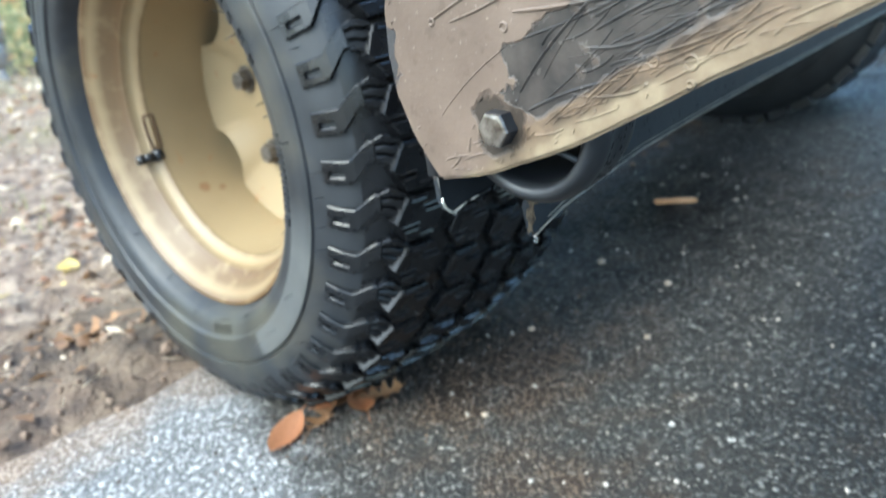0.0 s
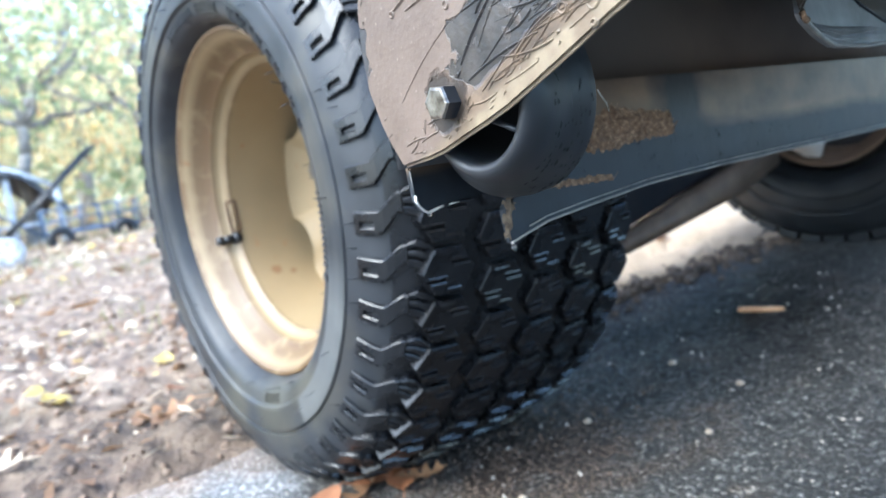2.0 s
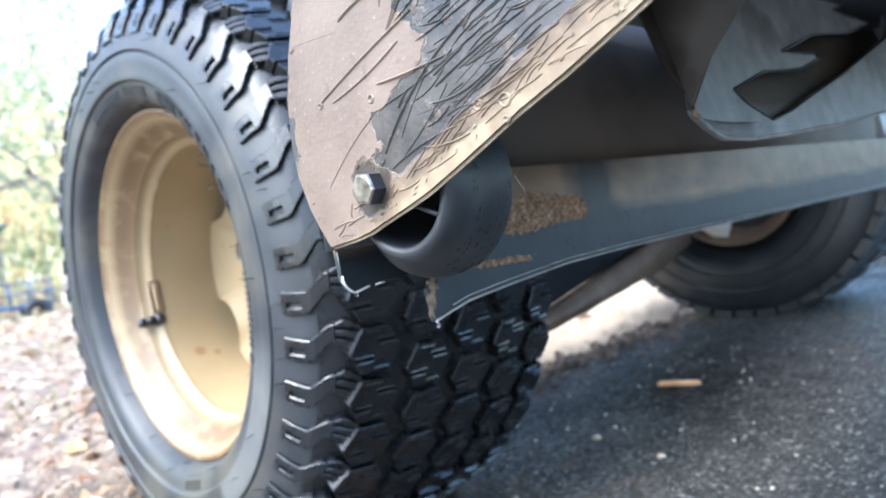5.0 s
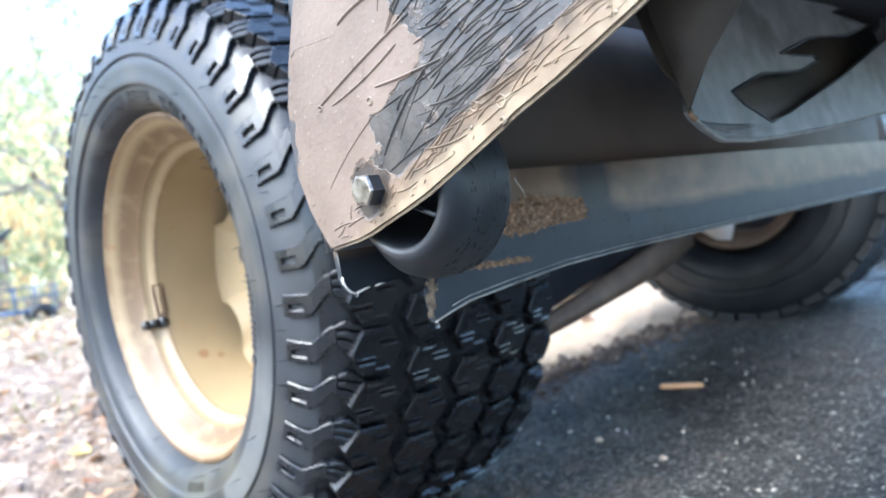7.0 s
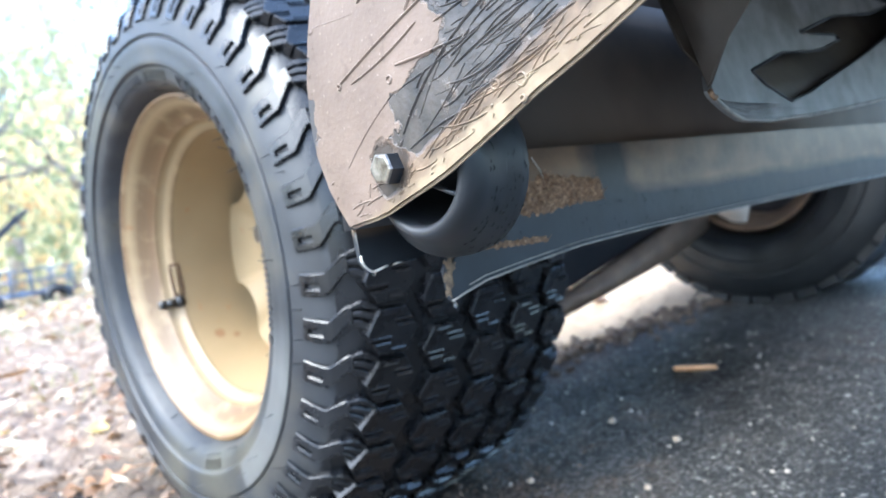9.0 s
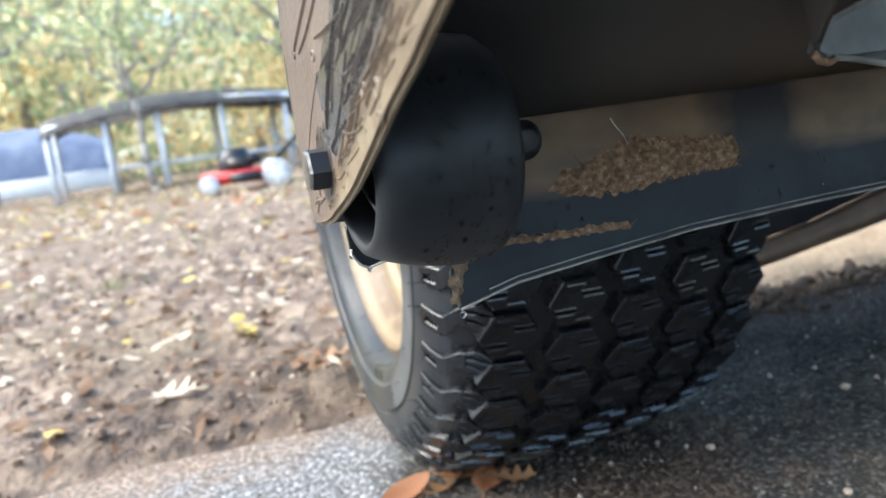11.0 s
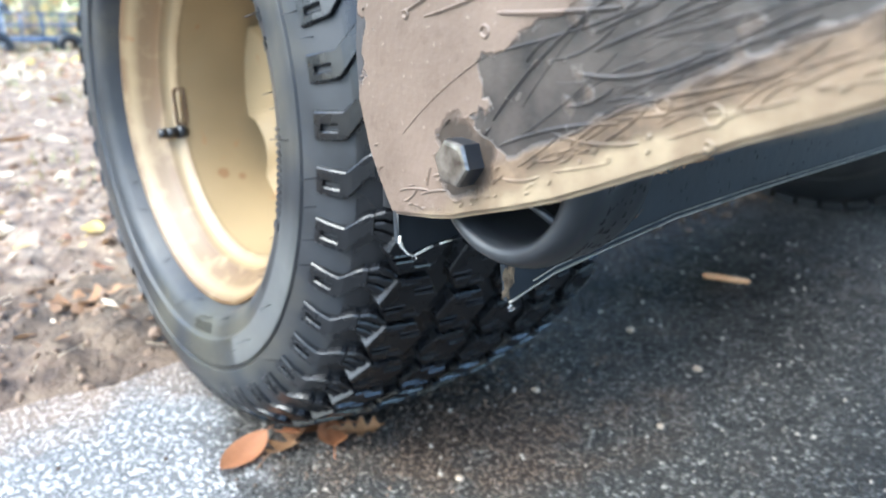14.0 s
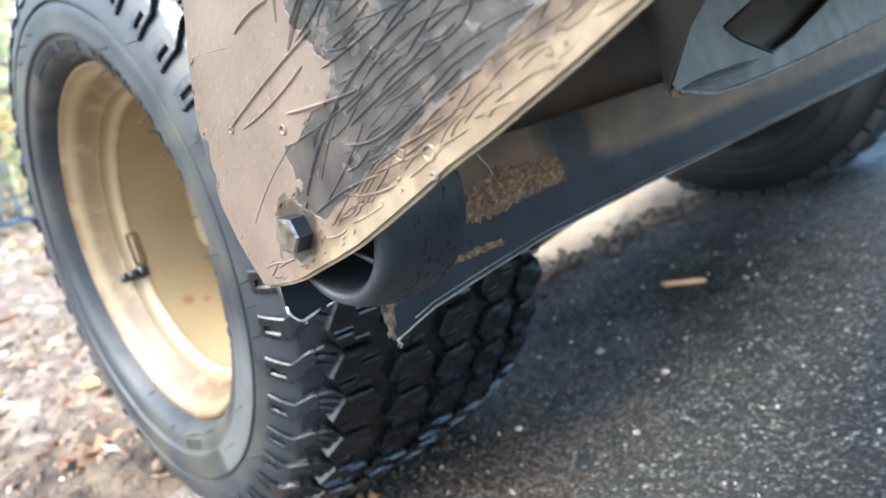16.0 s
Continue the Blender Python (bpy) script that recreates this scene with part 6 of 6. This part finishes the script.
def build_cart():
    cart = tagged(new("garden_cart"), "blue steel garden cart with mesh sides on the lawn", "cart")
    part("bed", box(-0.42, 0.42, -0.25, 0.25, 0.16, 0.20, 0.01), BLUE, cart)
    for y in (-0.25, 0.25):
        for z in (0.30, 0.40):
            part("side_rail", rod((-0.42, y, z), (0.42, y, z), 0.008, 0.008, 8), BLUE, cart)
        for k in range(6):
            x = -0.42 + 0.168 * k
            part("side_post", rod((x, y, 0.19), (x, y, 0.41), 0.008, 0.008, 8), BLUE, cart)
    for x in (-0.28, 0.28):
        for y in (-0.28, 0.28):
            w = part("wheel", lathe([(-0.03, 0.05), (-0.03, 0.10), (-0.015, 0.12), (0.015, 0.12), (0.03, 0.10), (0.03, 0.05)], 32, closed=True), BLACK, cart)
            w.matrix_basis = pose(x, y, 0.12, 0, 0, 90)
    part("pull_bar", rod((-0.42, 0, 0.16), (-0.85, 0, 0.5), 0.012, 0.012, 8), BLUE, cart)
    cart.matrix_basis = pose(2.2, 7.72, -0.02, 0, 0, -14)


build_cart()


def build_trailer():
    tr = tagged(new("covered_trailer"), "low white trailer under a blue grey tarp", "trailer")
    part("side_board", box(-3.4, 0.0, -0.03, 0.03, 0.10, 0.44, 0.01), WHITE, tr, "white painted side board")
    part("side_board", box(-3.4, 0.0, 1.37, 1.43, 0.10, 0.44, 0.01), WHITE, tr, "white painted side board")
    part("bed", box(-3.4, 0.0, 0.0, 1.4, 0.12, 0.2, 0.01), DARK, tr)
    bm = bmesh.new()
    rows = []
    for i in range(25):
        x = -3.35 + 3.3 * i / 24
        row = []
        for j in range(13):
            y = 1.36 * j / 12
            h = 0.46 + 0.72 * math.sin(math.pi * j / 12) ** 0.35 * math.sin(math.pi * min(1, max(0, (i + 0.6) / 25.2))) ** 0.2 + 0.07 * noise.noise((x * 1.7, y * 2, 3))
            row.append(bm.verts.new((x, y, h)))
        rows.append(row)
    for p, q in zip(rows, rows[1:]):
        for j in range(12):
            bm.faces.new((p[j], q[j], q[j + 1], p[j + 1]))
    part("tarp", bm, TARP, tr, "crumpled blue grey tarp")
    for x in (-2.2, -1.4):
        w = part("wheel", lathe([(-0.08, 0.12), (-0.08, 0.22), (-0.05, 0.25), (0.05, 0.25), (0.08, 0.22), (0.08, 0.12)], 32, closed=True), BLACK, tr)
        w.matrix_basis = pose(x, 0.6, 0.14, 0, 0, 90)
    tr.matrix_basis = pose(-0.25, 12.1, -0.19)


build_trailer()

# ---- trees ----
BARK = material("bark", [(0.3, (0.20, 0.18, 0.16)), (0.7, (0.42, 0.39, 0.35))], 14, rough=(0.8, 0.95), bump=0.8, bump_scale=30, bump_dist=0.02)


def foliage_material(name, stops):
    m = bpy.data.materials.new(name)
    m.use_nodes = True
    n, l = m.node_tree.nodes, m.node_tree.links
    b = n["Principled BSDF"]
    geo = n.new("ShaderNodeNewGeometry")
    ra = n.new("ShaderNodeValToRGB")
    while len(ra.color_ramp.elements) < len(stops):
        ra.color_ramp.elements.new(0.5)
    for e, (p, c) in zip(ra.color_ramp.elements, stops):
        e.position, e.color = p, (*c, 1)
    l.new(geo.outputs["Random Per Island"], ra.inputs[0])
    l.new(ra.outputs[0], b.inputs["Base Color"])
    b.inputs["Roughness"].default_value = 0.6
    tr = n.new("ShaderNodeBsdfTranslucent")
    l.new(ra.outputs[0], tr.inputs[0])
    mx = n.new("ShaderNodeMixShader")
    mx.inputs[0].default_value = 0.75
    l.new(b.outputs[0], mx.inputs[1])
    l.new(tr.outputs[0], mx.inputs[2])
    l.new(mx.outputs[0], n["Material Output"].inputs[0])
    return m


GREEN_LEAF = foliage_material("green_foliage", [(0.0, (0.28, 0.36, 0.20)), (0.5, (0.42, 0.48, 0.29)), (0.8, (0.58, 0.58, 0.36)), (1.0, (0.74, 0.66, 0.38))])
GOLD_LEAF = foliage_material("golden_foliage", [(0.0, (0.54, 0.54, 0.34)), (0.35, (0.72, 0.66, 0.40)), (0.7, (0.84, 0.71, 0.40)), (1.0, (0.74, 0.50, 0.28))])


class Leaves:
    def __init__(self):
        self.v, self.f = [], []

    def cloud(self, c, rad, count, size, r):
        for k in range(count):
            while True:
                p = Vector((r.uniform(-1, 1), r.uniform(-1, 1), r.uniform(-1, 1)))
                if p.length < 1:
                    break
            p = Vector((c[0] + p.x * rad[0], c[1] + p.y * rad[1], c[2] + p.z * rad[2]))
            s = size * r.uniform(0.6, 1.3)
            q = Euler((r.uniform(0, 6.3), r.uniform(0, 6.3), r.uniform(0, 6.3))).to_matrix()
            b0 = len(self.v)
            self.v += [tuple(p + q @ Vector(w) * s) for w in ((-0.5, 0, 0), (0, -0.3, 0.06), (0.5, 0, 0), (0, 0.3, 0.06))]
            self.f.append((b0, b0 + 1, b0 + 2, b0 + 3))

    def done(self, name, mat):
        me = bpy.data.meshes.new(name)
        me.from_pydata(self.v, [], self.f)
        me.materials.append(mat)
        return me


def limb(bm, a, b, r0, r1, r, steps=5, wander=0.08):
    a, b = Vector(a), Vector(b)
    d = (b - a).length
    p = a
    for i in range(steps):
        q = a.lerp(b, (i + 1) / steps) + Vector((r.uniform(-1, 1), r.uniform(-1, 1), r.uniform(-0.5, 0.5))) * d * wander * (i < steps - 1)
        rod(p, q, r0 + (r1 - r0) * i / steps, r0 + (r1 - r0) * (i + 1) / steps, 9, bm)
        p = q


def build_tree(at, trunk_r, fork, limbs, mat, seed, label, size=0.10, leaves=240, crown=0.5):
    """fork: where the trunk divides; limbs: their ends."""
    r = random.Random(seed)
    tree = tagged(new("tree"), label, "tree", "yard trees")
    bm = bmesh.new()
    limb(bm, (0, 0, -0.15), fork, trunk_r, trunk_r * 0.75, r, 5, 0.03)
    lv = Leaves()
    for e in limbs:
        limb(bm, fork, e, trunk_r * 0.55, trunk_r * 0.16, r, 6, 0.07)
        f, e = Vector(fork), Vector(e)
        for k in range(9):
            p = f.lerp(e, r.uniform(0.3, 1.0))
            q = p + Vector((r.uniform(-1, 1), r.uniform(-1, 1), r.uniform(-0.3, 1))) * 0.7
            limb(bm, p, q, trunk_r * 0.13, trunk_r * 0.04, r, 3, 0.1)
            lv.cloud(q, (crown, crown, crown * 0.7), leaves // 9, size, r)
    part("trunk", bm, BARK, tree)
    part("crown", lv.done("crown", mat), None, tree, "thin autumn crown")
    tree.matrix_basis = pose(at[0], at[1], ground_z(*at))


build_tree((2.05, 9.6), 0.085, (0.15, 0, 1.35), [(0.8, -0.2, 2.5), (-0.5, 0.1, 2.4), (1.3, 0, 1.6), (-1.1, 0.3, 2.0), (0.3, 0.4, 3.4), (1.9, 0.3, 3.2)], GREEN_LEAF, 5, "spreading yard tree with a sparse autumn crown", 0.10, 420, 0.6)
build_tree((0.22, 8.3), 0.045, (-0.05, 0, 0.95), [(-0.4, 0, 2.2), (0.35, 0.1, 2.3), (0.0, 0.2, 2.9), (-0.9, 0.1, 1.9), (0.7, 0, 1.7)], GREEN_LEAF, 6, "slender young tree with green leaves", 0.085, 330, 0.42)
build_tree((-1.6, 10.5), 0.08, (0.1, 0, 1.5), [(-0.7, 0, 2.8), (0.7, 0.1, 3.0), (0.0, 0.2, 3.9), (1.3, 0.1, 2.6)], GREEN_LEAF, 7, "green tree behind the pen", 0.10, 420, 0.6)
build_tree((4.2, 11.5), 0.11, (0.1, 0, 1.5), [(-0.9, 0, 2.8), (0.9, 0.1, 3.0), (0.0, 0.2, 4.2), (1.5, 0.1, 2.4), (-1.6, 0, 2.2)], GOLD_LEAF, 8, "yard tree with yellow autumn leaves", 0.10, 330, 0.6)

# far woods
r = random.Random(31)
gold, green, bm = Leaves(), Leaves(), bmesh.new()
for k in range(64):
    y = r.uniform(15, 34)
    x = r.uniform(-0.75 * y - 3, 1.05 * y + 4)
    h = r.uniform(5, 11)
    limb(bm, (x, y, -0.5), (x + r.uniform(-0.6, 0.6), y, h * 0.8), 0.14, 0.05, r, 4, 0.03)
    for j in range(15):
        z = h * r.uniform(0.16, 1.0)
        w = 1.9 * (1 - 0.5 * z / h)
        c = (x + r.gauss(0, w * 0.7), y + r.gauss(0, w * 0.6), z)
        (gold if r.random() < 0.50 else green).cloud(c, (1.0, 0.95, 0.65), 54, 0.27, r)
for k in range(430):
    y = r.uniform(13.5, 24)
    x = r.uniform(-0.75 * y - 3, 1.05 * y + 4)
    (gold if r.random() < 0.7 else green).cloud((x, y, 0.1 + 3.3 * r.random() ** 1.3), (1.1, 0.9, 0.6), 60, 0.22, r)
tagged(new("far_woods", gold.done("far_woods", GOLD_LEAF)), "golden autumn woods behind the yard", "woods", kind="stuff")
tagged(new("far_woods", green.done("far_woods", GREEN_LEAF)), "green leaves in the woods behind the yard", "woods", kind="stuff")
tagged(part("far_trunk", bm, BARK), "grey tree trunks in the far woods", "woods", kind="stuff")

# hazy distance; a faint glow in the material stands in for the haze
HAZE_GLOW = material("haze_glow_woods", [(0.3, (0.46, 0.48, 0.30)), (0.5, (0.66, 0.62, 0.40)), (0.7, (0.80, 0.74, 0.52))], 0.35, rough=(0.9, 1.0), bump=0.0)
hb = HAZE_GLOW.node_tree.nodes["Principled BSDF"]
HAZE_GLOW.node_tree.links.new(hb.inputs["Base Color"].links[0].from_socket, hb.inputs["Emission Color"])
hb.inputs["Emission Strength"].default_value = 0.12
bm = bmesh.new()
rows = []
for k in range(181):
    a = radians(20 + 140 * k / 180)
    x, y = 60 * math.cos(a), 60 * math.sin(a)
    h = 9.5 + 2.5 * noise.noise((k * 0.09, 0, 0)) + 1.6 * noise.noise((k * 0.4, 3, 0)) + 0.8 * noise.noise((k * 1.7, 9, 0))
    rows.append([bm.verts.new((x, y, z)) for z in (-3.0, h * 0.5, h)])
for p_, q_ in zip(rows, rows[1:]):
    for i in range(2):
        bm.faces.new((q_[i], p_[i], p_[i + 1], q_[i + 1]))
tagged(part("backdrop", bm, HAZE_GLOW), "pale distant woods with a painted haze glow", "backdrop", kind="structure")
